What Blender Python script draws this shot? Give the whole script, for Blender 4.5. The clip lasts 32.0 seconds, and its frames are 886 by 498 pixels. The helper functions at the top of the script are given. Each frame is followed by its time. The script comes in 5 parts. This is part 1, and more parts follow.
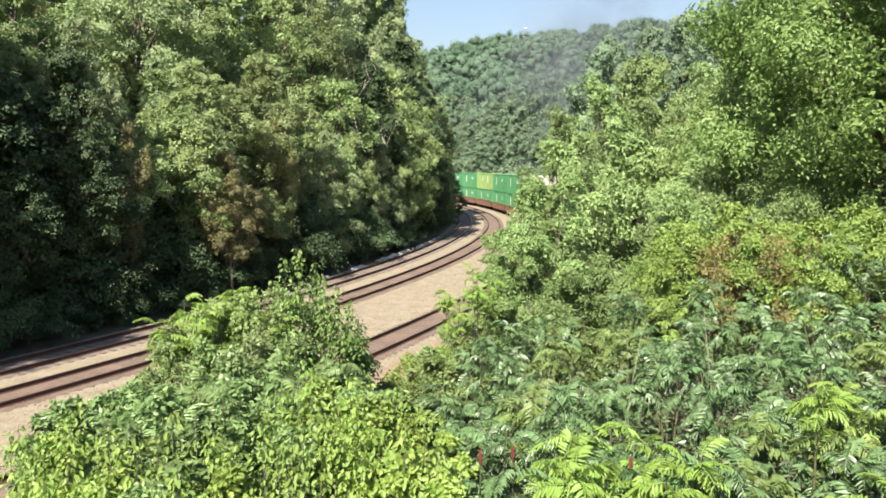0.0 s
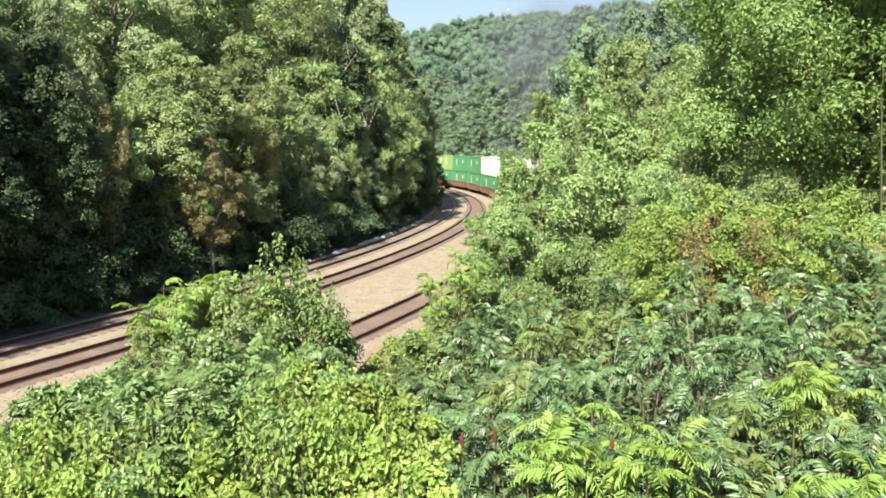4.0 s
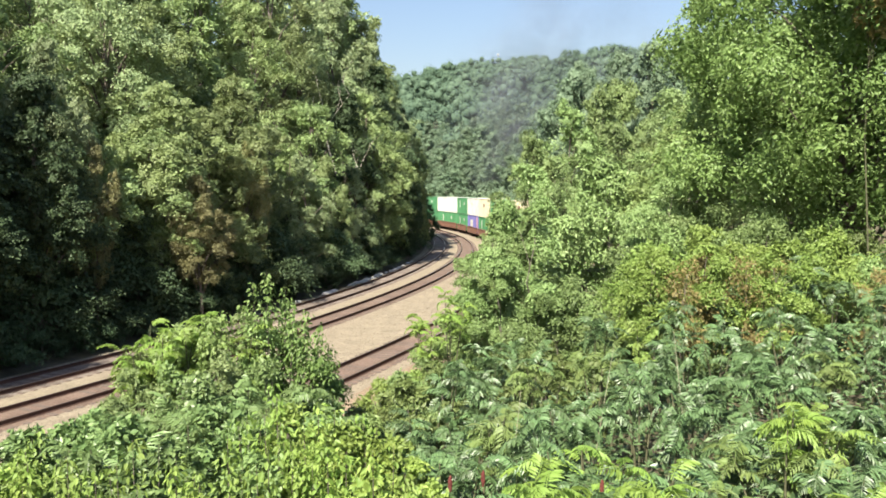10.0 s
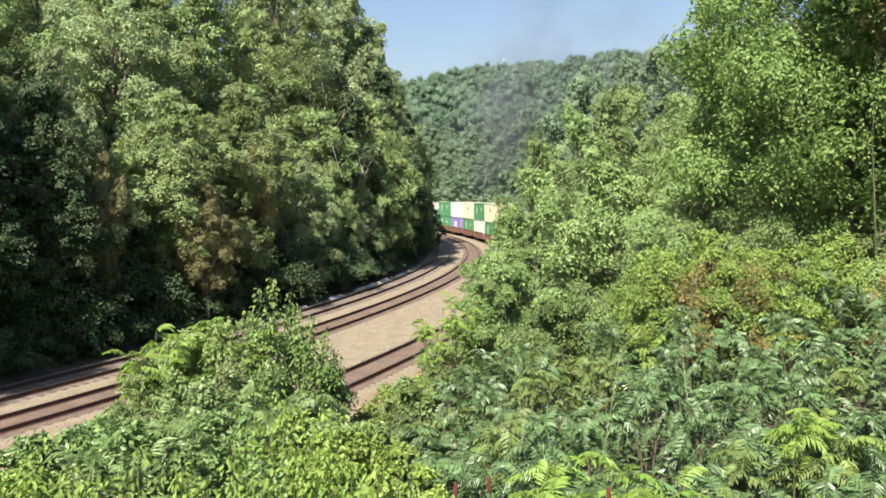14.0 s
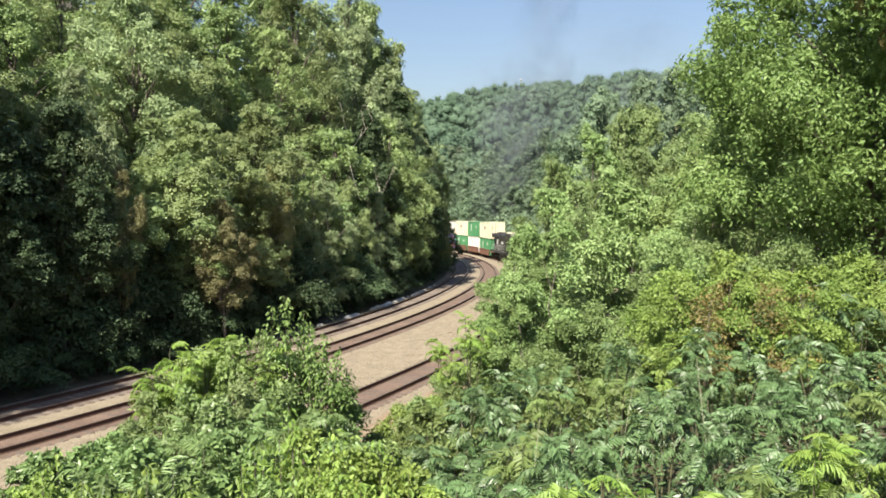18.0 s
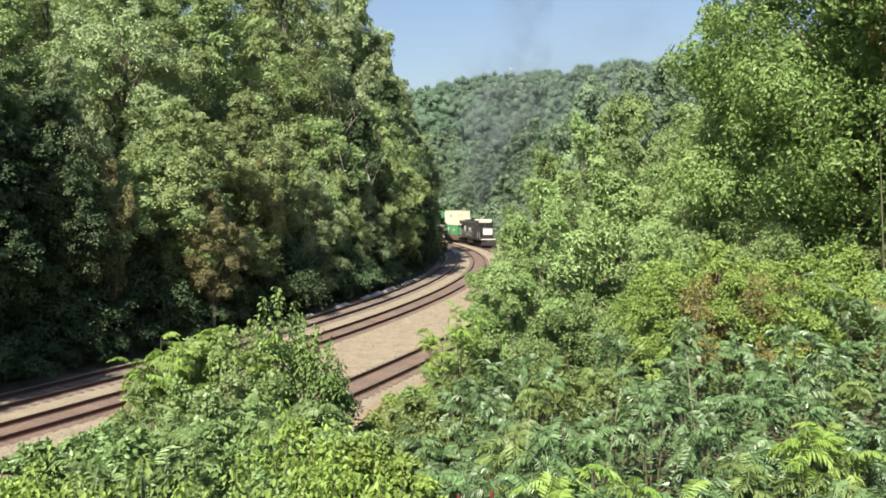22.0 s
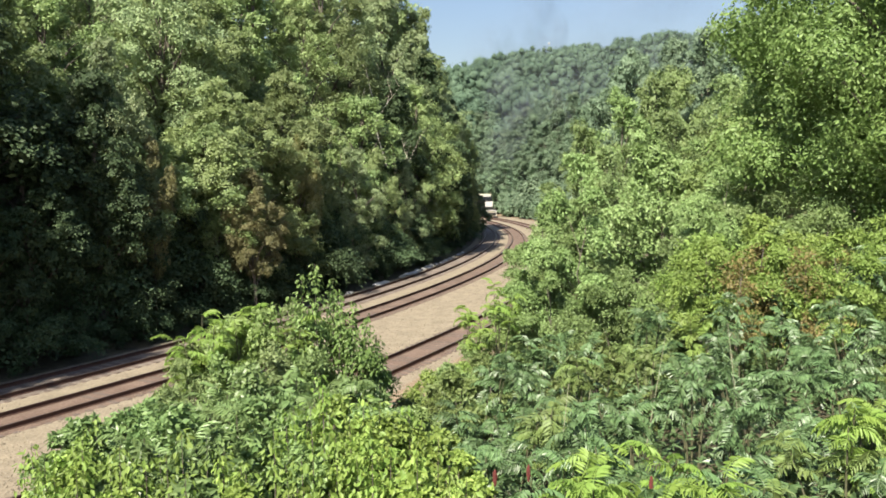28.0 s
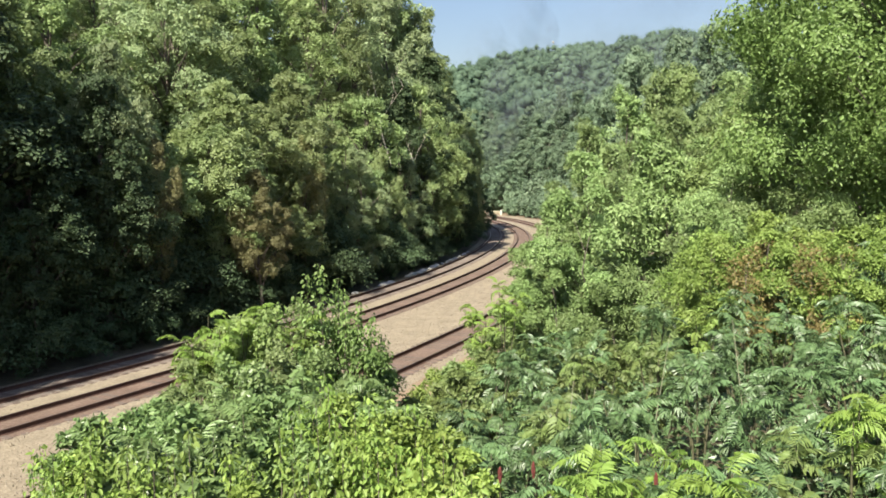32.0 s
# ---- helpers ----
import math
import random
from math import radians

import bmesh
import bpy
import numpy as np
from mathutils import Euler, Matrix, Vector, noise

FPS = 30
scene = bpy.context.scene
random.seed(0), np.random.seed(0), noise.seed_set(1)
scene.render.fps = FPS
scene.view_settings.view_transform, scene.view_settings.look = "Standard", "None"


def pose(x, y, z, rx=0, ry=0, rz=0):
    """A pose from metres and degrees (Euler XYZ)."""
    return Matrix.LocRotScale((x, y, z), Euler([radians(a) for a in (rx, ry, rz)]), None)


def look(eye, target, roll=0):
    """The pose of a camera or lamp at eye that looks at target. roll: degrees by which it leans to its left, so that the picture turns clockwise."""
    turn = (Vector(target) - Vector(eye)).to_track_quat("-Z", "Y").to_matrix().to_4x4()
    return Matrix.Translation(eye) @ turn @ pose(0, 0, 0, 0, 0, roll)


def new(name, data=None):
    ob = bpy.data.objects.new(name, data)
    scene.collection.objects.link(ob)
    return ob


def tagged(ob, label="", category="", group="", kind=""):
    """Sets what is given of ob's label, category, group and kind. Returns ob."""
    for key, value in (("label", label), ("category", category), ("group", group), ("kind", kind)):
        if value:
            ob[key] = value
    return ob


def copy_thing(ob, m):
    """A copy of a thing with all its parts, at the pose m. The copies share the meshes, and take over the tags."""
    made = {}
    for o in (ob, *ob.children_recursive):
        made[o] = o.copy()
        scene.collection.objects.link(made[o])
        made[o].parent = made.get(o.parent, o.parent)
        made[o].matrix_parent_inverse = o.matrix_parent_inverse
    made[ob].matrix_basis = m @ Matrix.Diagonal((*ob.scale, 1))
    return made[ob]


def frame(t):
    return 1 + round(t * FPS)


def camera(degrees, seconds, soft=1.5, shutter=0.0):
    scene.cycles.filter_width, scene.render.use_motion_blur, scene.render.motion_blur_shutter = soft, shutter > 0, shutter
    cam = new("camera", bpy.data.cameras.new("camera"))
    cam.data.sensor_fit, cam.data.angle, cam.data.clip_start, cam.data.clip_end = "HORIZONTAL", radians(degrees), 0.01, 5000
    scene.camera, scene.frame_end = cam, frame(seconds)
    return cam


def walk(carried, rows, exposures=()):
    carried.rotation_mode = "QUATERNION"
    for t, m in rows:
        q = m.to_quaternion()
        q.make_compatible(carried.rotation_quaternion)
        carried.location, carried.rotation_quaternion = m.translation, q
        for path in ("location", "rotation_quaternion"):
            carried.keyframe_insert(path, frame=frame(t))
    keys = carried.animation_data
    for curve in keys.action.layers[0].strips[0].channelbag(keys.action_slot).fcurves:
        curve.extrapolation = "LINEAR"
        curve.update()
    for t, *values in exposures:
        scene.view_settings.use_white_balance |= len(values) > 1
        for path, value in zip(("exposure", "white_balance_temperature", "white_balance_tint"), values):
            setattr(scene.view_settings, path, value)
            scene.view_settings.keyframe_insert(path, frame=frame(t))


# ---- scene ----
cam = camera(60.0, 32.0, soft=1.72)
EYE_Z = 7.8
# seconds, turn to the left, tilt down, lean to the left (degrees), sway of the arm in x, y, z (metres)
PATH = [
    (0.0, 1.47, 6.13, -0.18, -0.05, -0.08, 0.02),
    (0.5, 1.29, 5.89, -0.62, -0.02, -0.03, 0.01),
    (1.0, 0.84, 5.91, -0.71, -0.01, -0.05, 0.02),
    (1.5, -0.16, 6.63, -0.42, -0.02, -0.08, 0.03),
    (2.0, -0.91, 6.88, -0.11, -0.03, -0.12, 0.04),
    (2.5, -0.93, 7.00, -0.11, -0.03, -0.11, 0.04),
    (3.0, -0.59, 7.27, -0.25, -0.02, -0.10, 0.03),
    (3.5, 0.11, 7.63, -0.54, -0.03, -0.05, 0.01),
    (5.5, -0.08, 5.50, 0.30, -0.01, -0.02, 0.01),
    (6.0, -0.12, 5.18, 0.31, -0.00, -0.03, 0.02),
    (6.5, 0.23, 5.34, 0.21, -0.01, -0.02, 0.01),
    (7.0, 0.55, 5.22, 0.01, -0.01, -0.01, 0.01),
    (7.5, 0.35, 4.89, -0.02, -0.01, -0.02, 0.01),
    (8.0, 0.23, 4.91, 0.07, -0.00, -0.01, 0.00),
    (8.5, 0.00, 5.02, 0.02, 0.00, 0.00, -0.00),
    (9.0, 0.00, 4.59, -0.00, 0.00, 0.00, -0.00),
    (9.5, -0.28, 4.34, -0.18, 0.01, -0.00, -0.00),
    (10.0, -0.50, 4.35, -0.22, 0.00, -0.02, 0.00),
    (10.5, -0.51, 4.28, -0.26, 0.01, -0.02, 0.01),
    (11.0, -0.20, 4.33, -0.30, 0.00, -0.01, 0.00),
    (11.5, 0.17, 4.25, -0.31, 0.00, 0.00, -0.00),
    (12.0, 0.13, 4.53, -0.31, -0.00, -0.00, -0.00),
    (12.5, -0.00, 4.80, -0.45, 0.00, 0.01, -0.01),
    (13.0, -0.12, 4.43, -0.47, 0.00, 0.01, -0.01),
    (13.5, -0.04, 4.12, -0.36, 0.01, 0.01, -0.00),
    (15.5, -0.03, 3.53, -0.39, 0.01, -0.01, -0.00),
    (16.0, 0.81, 3.10, -0.20, 0.03, 0.03, 0.01),
    (16.5, 1.11, 2.56, 0.13, 0.03, 0.03, 0.02),
    (17.0, 1.68, 2.40, 0.25, 0.03, 0.03, 0.02),
    (17.5, 1.62, 2.65, 0.08, 0.07, -0.02, 0.03),
    (18.0, 1.21, 2.54, -0.08, 0.06, 0.05, -0.00),
    (18.5, 0.97, 2.49, 0.21, 0.07, -0.05, 0.02),
    (19.0, 0.61, 2.78, 0.08, 0.05, 0.03, 0.02),
    (19.5, 0.10, 3.27, -0.04, 0.03, 0.00, 0.02),
    (20.0, -0.02, 3.42, 0.09, 0.06, -0.03, 0.02),
    (20.5, 0.20, 2.98, 0.16, 0.04, -0.04, 0.03),
    (21.0, 0.59, 2.73, 0.14, 0.05, 0.00, 0.04),
    (21.5, 0.62, 3.02, 0.11, 0.04, 0.01, 0.02),
    (22.0, 0.43, 3.33, -0.04, 0.03, 0.01, 0.02),
    (22.5, 0.40, 3.46, -0.22, 0.04, 0.02, 0.02),
    (23.0, 0.58, 3.23, -0.34, 0.04, 0.02, 0.02),
    (23.5, 1.11, 3.02, -0.29, 0.04, 0.02, 0.02),
    (24.0, 1.59, 3.25, -0.13, 0.09, -0.02, 0.03),
    (24.5, 1.85, 3.86, -0.34, 0.12, -0.09, 0.04),
    (26.5, 2.42, 4.21, -0.78, 0.08, 0.09, -0.01),
    (27.0, 2.47, 4.15, -0.82, 0.08, 0.07, -0.00),
    (27.5, 3.11, 4.27, -0.93, 0.09, 0.07, 0.01),
    (28.0, 3.34, 4.97, -0.78, 0.07, 0.08, -0.01),
    (28.5, 3.01, 5.37, -1.05, 0.08, 0.11, -0.02),
    (29.0, 3.14, 5.17, -1.03, 0.07, 0.11, -0.02),
    (29.5, 3.31, 4.68, -1.02, 0.07, 0.11, -0.02),
    (30.0, 3.44, 4.18, -1.21, 0.09, 0.10, -0.02),
    (30.5, 3.82, 3.74, -1.28, 0.11, 0.07, -0.01),
    (31.0, 3.94, 3.99, -1.23, 0.10, 0.06, -0.01),
    (31.5, 3.88, 4.97, -1.25, 0.10, 0.07, -0.02),
    (32.0, 3.76, 4.99, -1.23, 0.09, 0.05, -0.02),
]
walk(cam, [(t, pose(x, y, EYE_Z + z, 90 - down, 0, turn) @ pose(0, 0, 0, 0, 0, lean))
           for t, turn, down, lean, x, y, z in PATH], exposures=((0.0, 1.66), (3.0, 1.75), (6.0, 1.68), (9.5, 1.64), (12.0, 1.48), (16.0, 1.46), (22.0, 1.42), (32.0, 1.43)))

# ---- light ----
SUN_AZ = radians(157.0)      # from +y towards -x: behind the camera and to its left
SUN_EL = radians(47.0)
to_sun = Vector((-math.sin(SUN_AZ) * math.cos(SUN_EL), math.cos(SUN_AZ) * math.cos(SUN_EL), math.sin(SUN_EL)))
world = bpy.data.worlds.new("world")
scene.world = world
world.use_nodes = True
wn = world.node_tree.nodes
sky = wn.new("ShaderNodeTexSky")
sky.sky_type = "NISHITA"
sky.sun_disc = False
sky.sun_elevation = SUN_EL
sky.sun_rotation = -SUN_AZ
sky.dust_density = 1.6
sky.ozone_density = 5.5
sky.air_density = 1.7
tint = wn.new("ShaderNodeMixRGB")
tint.blend_type = "MULTIPLY"
tint.inputs["Fac"].default_value = 1.0
tint.inputs["Color2"].default_value = (1.05, 0.97, 1.03, 1)
world.node_tree.links.new(sky.outputs["Color"], tint.inputs["Color1"])
world.node_tree.links.new(tint.outputs["Color"], wn["Background"].inputs["Color"])
wn["Background"].inputs["Strength"].default_value = 0.055
sun_data = bpy.data.lights.new("sun", "SUN")
sun_data.energy = 4.8
sun_data.angle = radians(0.55)
sun_data.color = (1.0, 0.93, 0.80)
sun = new("sun", sun_data)
sun.matrix_world = look(to_sun * 100, (0, 0, 0))


# ---- materials ----
def material(name, rough=0.8, metal=0.0):
    m = bpy.data.materials.new(name)
    m.use_nodes = True
    b = m.node_tree.nodes["Principled BSDF"]
    b.inputs["Roughness"].default_value = rough
    b.inputs["Metallic"].default_value = metal
    return m, m.node_tree.nodes, m.node_tree.links, b


def ramp(n, stops):
    r = n.new("ShaderNodeValToRGB")
    e = r.color_ramp.elements
    while len(e) < len(stops):
        e.new(0.5)
    for k, (pos, col) in zip(e, stops):
        k.position, k.color = pos, (*col, 1)
    return r


def noisy(name, dark, mid, light, scale, rough=0.85, metal=0.0, bump=0.3, big=0.15, dist=0.02):
    """A surface with a fine grain and broad, soft stains."""
    m, n, l, b = material(name, rough, metal)
    co = n.new("ShaderNodeTexCoord")
    fine, broad = n.new("ShaderNodeTexNoise"), n.new("ShaderNodeTexNoise")
    fine.inputs["Scale"].default_value, fine.inputs["Detail"].default_value = scale, 8
    fine.inputs["Roughness"].default_value = 0.7
    broad.inputs["Scale"].default_value, broad.inputs["Detail"].default_value = scale * big, 4
    l.new(co.outputs["Object"], fine.inputs["Vector"])
    l.new(co.outputs["Object"], broad.inputs["Vector"])
    mix = n.new("ShaderNodeMath")
    mix.operation = "MULTIPLY_ADD"
    mix.inputs[1].default_value = 0.7
    half = n.new("ShaderNodeMath")
    half.operation = "MULTIPLY"
    half.inputs[1].default_value = 0.3
    l.new(broad.outputs["Fac"], half.inputs[0])
    l.new(fine.outputs["Fac"], mix.inputs[0])
    l.new(half.outputs[0], mix.inputs[2])
    r = ramp(n, [(0.36, dark), (0.5, mid), (0.64, light)])
    l.new(mix.outputs[0], r.inputs["Fac"])
    l.new(r.outputs["Color"], b.inputs["Base Color"])
    bp = n.new("ShaderNodeBump")
    bp.inputs["Strength"].default_value, bp.inputs["Distance"].default_value = bump, dist
    l.new(fine.outputs["Fac"], bp.inputs["Height"])
    l.new(bp.outputs["Normal"], b.inputs["Normal"])
    return m


def leafy(name, dark, mid, light, glow=0.32, rough=0.5, vary=0.24, patch_size=0.45, each=0.36, shift=0.007, gloss=0.35):
    """Leaves: each one has its own shade, each plant its own cast; some light comes through."""
    m, n, l, b = material(name, rough)
    b.inputs["Specular IOR Level"].default_value = gloss
    geo, info = n.new("ShaderNodeNewGeometry"), n.new("ShaderNodeObjectInfo")
    co, patch = n.new("ShaderNodeTexCoord"), n.new("ShaderNodeTexNoise")
    patch.inputs["Scale"].default_value, patch.inputs["Detail"].default_value = patch_size, 2
    l.new(co.outputs["Object"], patch.inputs["Vector"])
    add = n.new("ShaderNodeMath")
    add.operation = "MULTIPLY_ADD"
    add.inputs[1].default_value = each
    l.new(geo.outputs["Random Per Island"], add.inputs[0])
    sc = n.new("ShaderNodeMath")
    sc.operation = "MULTIPLY_ADD"
    sc.inputs[1].default_value, sc.inputs[2].default_value = 0.9, -0.17
    l.new(patch.outputs["Fac"], sc.inputs[0])
    l.new(sc.outputs[0], add.inputs[2])
    r = ramp(n, [(0.08, dark), (0.5, mid), (0.95, light)])
    l.new(add.outputs[0], r.inputs["Fac"])
    hsv = n.new("ShaderNodeHueSaturation")
    val = n.new("ShaderNodeMapRange")
    val.inputs["To Min"].default_value, val.inputs["To Max"].default_value = 1 - vary, 1 + vary
    hue = n.new("ShaderNodeMapRange")
    hue.inputs["To Min"].default_value, hue.inputs["To Max"].default_value = 0.5 - shift, 0.5 + shift
    l.new(info.outputs["Random"], val.inputs["Value"])
    l.new(info.outputs["Random"], hue.inputs["Value"])
    l.new(val.outputs["Result"], hsv.inputs["Value"])
    l.new(hue.outputs["Result"], hsv.inputs["Hue"])
    l.new(r.outputs["Color"], hsv.inputs["Color"])
    l.new(hsv.outputs["Color"], b.inputs["Base Color"])
    tr, mx = n.new("ShaderNodeBsdfTranslucent"), n.new("ShaderNodeMixShader")
    l.new(hsv.outputs["Color"], tr.inputs["Color"])
    mx.inputs["Fac"].default_value = glow
    l.new(b.outputs["BSDF"], mx.inputs[1])
    l.new(tr.outputs["BSDF"], mx.inputs[2])
    l.new(mx.outputs["Shader"], n["Material Output"].inputs["Surface"])
    return m


def paint(name, col, rough=0.45, dirt=0.25, metal=0.0, scale=1.2):
    """Weathered paint: streaks and a little fading on one colour."""
    d = tuple(c * (1 - dirt) * 0.9 for c in col)
    f = tuple(min(1, c * (1 + dirt * 0.25) + 0.01) for c in col)
    return noisy(name, d, col, f, scale, rough, metal, 0.05, 0.3)


M = {}
M["earth"] = noisy("forest_floor", (0.03, 0.025, 0.015), (0.07, 0.06, 0.035), (0.12, 0.10, 0.05), 1.5, bump=0.6)
M["gravel"] = noisy("ballast_gravel", (0.14, 0.113, 0.077), (0.207, 0.171, 0.118), (0.283, 0.238, 0.166), 10, 0.95, bump=0.8, big=0.13, dist=0.04)
M["dirty_gravel"] = noisy("rusty_gravel", (0.06, 0.037, 0.026), (0.126, 0.083, 0.06), (0.21, 0.15, 0.113), 14, 0.95, bump=0.8, big=0.04, dist=0.04)
M["pale_dirt"] = noisy("dusty_gravel", (0.075, 0.057, 0.044), (0.15, 0.12, 0.096), (0.25, 0.21, 0.172), 12, 0.95, bump=0.8, big=0.05, dist=0.04)
M["red_gravel"] = noisy("reddish_gravel", (0.105, 0.07, 0.043), (0.205, 0.147, 0.092), (0.295, 0.225, 0.146), 10, 0.95, bump=0.8, big=0.05, dist=0.05)
m, n, l, b = material("stone_chips", 0.9)
geo = n.new("ShaderNodeNewGeometry")
r = ramp(n, [(0.0, (0.11, 0.088, 0.062)), (0.5, (0.2, 0.168, 0.122)), (1.0, (0.31, 0.27, 0.205))])
l.new(geo.outputs["Random Per Island"], r.inputs["Fac"])
l.new(r.outputs["Color"], b.inputs["Base Color"])
M["chips"] = m
M["rail"] = noisy("rail_steel", (0.034, 0.015, 0.009), (0.068, 0.031, 0.02), (0.11, 0.054, 0.035), 30, 0.85, 0.0)
M["rail_top"] = noisy("worn_rail_head", (0.16, 0.11, 0.085), (0.26, 0.20, 0.165), (0.38, 0.32, 0.28), 20, 0.3, 0.85, 0.05)
M["tie"] = noisy("weathered_tie", (0.05, 0.036, 0.028), (0.10, 0.074, 0.058), (0.17, 0.13, 0.105), 22, 0.9)
M["bark"] = noisy("bark", (0.05, 0.04, 0.032), (0.11, 0.09, 0.072), (0.2, 0.175, 0.15), 6, 0.95, bump=0.8)
M["deadwood"] = noisy("bleached_wood", (0.3, 0.27, 0.22), (0.42, 0.38, 0.32), (0.55, 0.5, 0.44), 8, 0.9)
M["dry"] = noisy("dry_stem", (0.16, 0.16, 0.10), (0.25, 0.25, 0.16), (0.34, 0.33, 0.22), 20, 0.8)
M["stem"] = noisy("green_stem", (0.04, 0.042, 0.02), (0.07, 0.07, 0.034), (0.115, 0.11, 0.058), 20, 0.7)
# lightened so that the colour carries the sun on these patches
M["stone"] = noisy("sunlit_stone", (0.3, 0.29, 0.265), (0.44, 0.425, 0.39), (0.56, 0.545, 0.51), 5, 0.9)
M["leaf_green"] = leafy("leaf_green", (0.098, 0.15, 0.06), (0.238, 0.312, 0.12), (0.37, 0.42, 0.18), each=0.2)
M["leaf_olive"] = leafy("leaf_olive", (0.115, 0.165, 0.06), (0.272, 0.342, 0.138), (0.40, 0.46, 0.22), each=0.2)
M["leaf_silver"] = leafy("leaf_silver", (0.13, 0.185, 0.09), (0.292, 0.368, 0.178), (0.47, 0.52, 0.30), each=0.2)
M["leaf_brown"] = leafy("leaf_brown", (0.125, 0.128, 0.05), (0.258, 0.252, 0.108), (0.42, 0.392, 0.19), each=0.2)
M["leaf_rust"] = leafy("leaf_rust", (0.14, 0.125, 0.045), (0.31, 0.26, 0.095), (0.44, 0.38, 0.16))
# a dark green lowered further so the leaves carry the hill-foot shade
M["leaf_shade_dark"] = leafy("leaf_shade_dark", (0.034, 0.060, 0.028), (0.078, 0.118, 0.055), (0.15, 0.19, 0.095), 0.2, each=0.2, gloss=0.15)
# lifted, bluish leaf tones carry the haze of distance on the ridge
M["leaf_far_hazed"] = leafy("leaf_far_hazed", (0.072, 0.118, 0.078), (0.146, 0.218, 0.142), (0.255, 0.33, 0.215), rough=0.95, vary=0.2, patch_size=0.11, each=0.05, gloss=0.08)
# leaf tones paled and blued so the colour itself holds the haze
M["leaf_haze_tinted"] = leafy("leaf_haze_tinted", (0.105, 0.158, 0.098), (0.19, 0.265, 0.158), (0.295, 0.365, 0.24), vary=0.14, shift=0.006, each=0.2)
M["leaf_fresh"] = leafy("leaf_fresh", (0.072, 0.108, 0.03), (0.166, 0.225, 0.07), (0.29, 0.345, 0.145), 0.27)
M["leaf_ash"] = leafy("leaf_ash", (0.07, 0.122, 0.032), (0.168, 0.256, 0.072), (0.29, 0.38, 0.145), 0.36, vary=0.05, shift=0.002)
M["leaf_birch"] = leafy("leaf_birch", (0.082, 0.132, 0.04), (0.2, 0.285, 0.1), (0.375, 0.46, 0.22), 0.27)
M["leaf_lime"] = leafy("leaf_lime", (0.11, 0.175, 0.034), (0.235, 0.325, 0.08), (0.38, 0.46, 0.17), 0.34, vary=0.1)
M["leaf_vivid"] = leafy("leaf_vivid", (0.115, 0.195, 0.036), (0.245, 0.36, 0.078), (0.41, 0.515, 0.165), 0.38, vary=0.06)
M["leaf_vine"] = leafy("leaf_vine", (0.118, 0.19, 0.04), (0.308, 0.422, 0.097), (0.51, 0.605, 0.222), 0.4)
M["leaf_sumac"] = leafy("leaf_sumac", (0.037, 0.075, 0.026), (0.111, 0.181, 0.071), (0.285, 0.372, 0.188), 0.2, 0.4, patch_size=16.0, each=0.3, gloss=0.52)
M["leaf_blue"] = leafy("leaf_blue", (0.082, 0.142, 0.047), (0.195, 0.277, 0.103), (0.395, 0.47, 0.222), 0.32, 0.38)
M["fruit"] = noisy("sumac_fruit", (0.05, 0.010, 0.008), (0.10, 0.02, 0.015), (0.15, 0.035, 0.025), 60, 0.9)


# ---- building helpers ----
def mesh_from(name, verts, faces, mat, smooth=False):
    """A mesh from arrays: verts (n, 3), faces (m, 3 or 4)."""
    verts, faces = np.asarray(verts, "f"), np.asarray(faces, "i")
    me = bpy.data.meshes.new(name)
    k = faces.shape[1]
    me.vertices.add(len(verts))
    me.vertices.foreach_set("co", verts.ravel())
    me.loops.add(faces.size)
    me.loops.foreach_set("vertex_index", faces.ravel())
    me.polygons.add(len(faces))
    me.polygons.foreach_set("loop_start", np.arange(0, faces.size, k, dtype="i"))
    me.polygons.foreach_set("use_smooth", np.full(len(faces), smooth))
    me.update(calc_edges=True)
    me.materials.append(mat)
    return me


def part(name, bm, mat, parent, label=""):
    """Links a bmesh (or a ready mesh) as one mesh object under a thing or a part."""
    if isinstance(bm, bmesh.types.BMesh):
        me = bpy.data.meshes.new(name)
        bm.to_mesh(me)
        bm.free()
        me.materials.append(mat)
    else:
        me = bm
    ob = new(name, me)
    ob.parent = parent
    if label:
        ob["label"] = label
    return ob


def box(bm, x, y, z, sx, sy, sz, bevel=0.0, turn=None):
    """A box about (x, y, z) of that size, with bevelled edges."""
    m = Matrix.Translation((x, y, z)) @ (turn or Matrix()) @ Matrix.Diagonal((sx, sy, sz, 1))
    got = bmesh.ops.create_cube(bm, size=1, matrix=m)
    if bevel:
        edges = list({e for v in got["verts"] for e in v.link_edges})
        bmesh.ops.bevel(bm, geom=edges, offset=bevel, segments=1, affect="EDGES")


def rod(bm, p, q, r0, r1=None, sides=8):
    """A tapered rod from p to q."""
    p, q = Vector(p), Vector(q)
    d = q - p
    m = Matrix.Translation((p + q) / 2) @ d.to_track_quat("Z", "Y").to_matrix().to_4x4()
    bmesh.ops.create_cone(bm, cap_ends=True, segments=sides, radius1=r0, radius2=r0 if r1 is None else r1, depth=d.length, matrix=m)


# ---- the plan: three tracks round one centre, left of the line ----
CX, CY = -184.5, 109.0
R_A, R_B, R_C = 185.0, 188.75, 196.2


def ease(t):
    t = np.clip(t, 0, 1)
    return t * t * (3 - 2 * t)


def radius_c(a):
    """Track C draws nearer to track B along the far part of the curve."""
    return R_C - 3.2 * ease((195 * np.sin(a) + 49) / 80)


def at(r, a):
    return CX + r * np.cos(a), CY + r * np.sin(a)


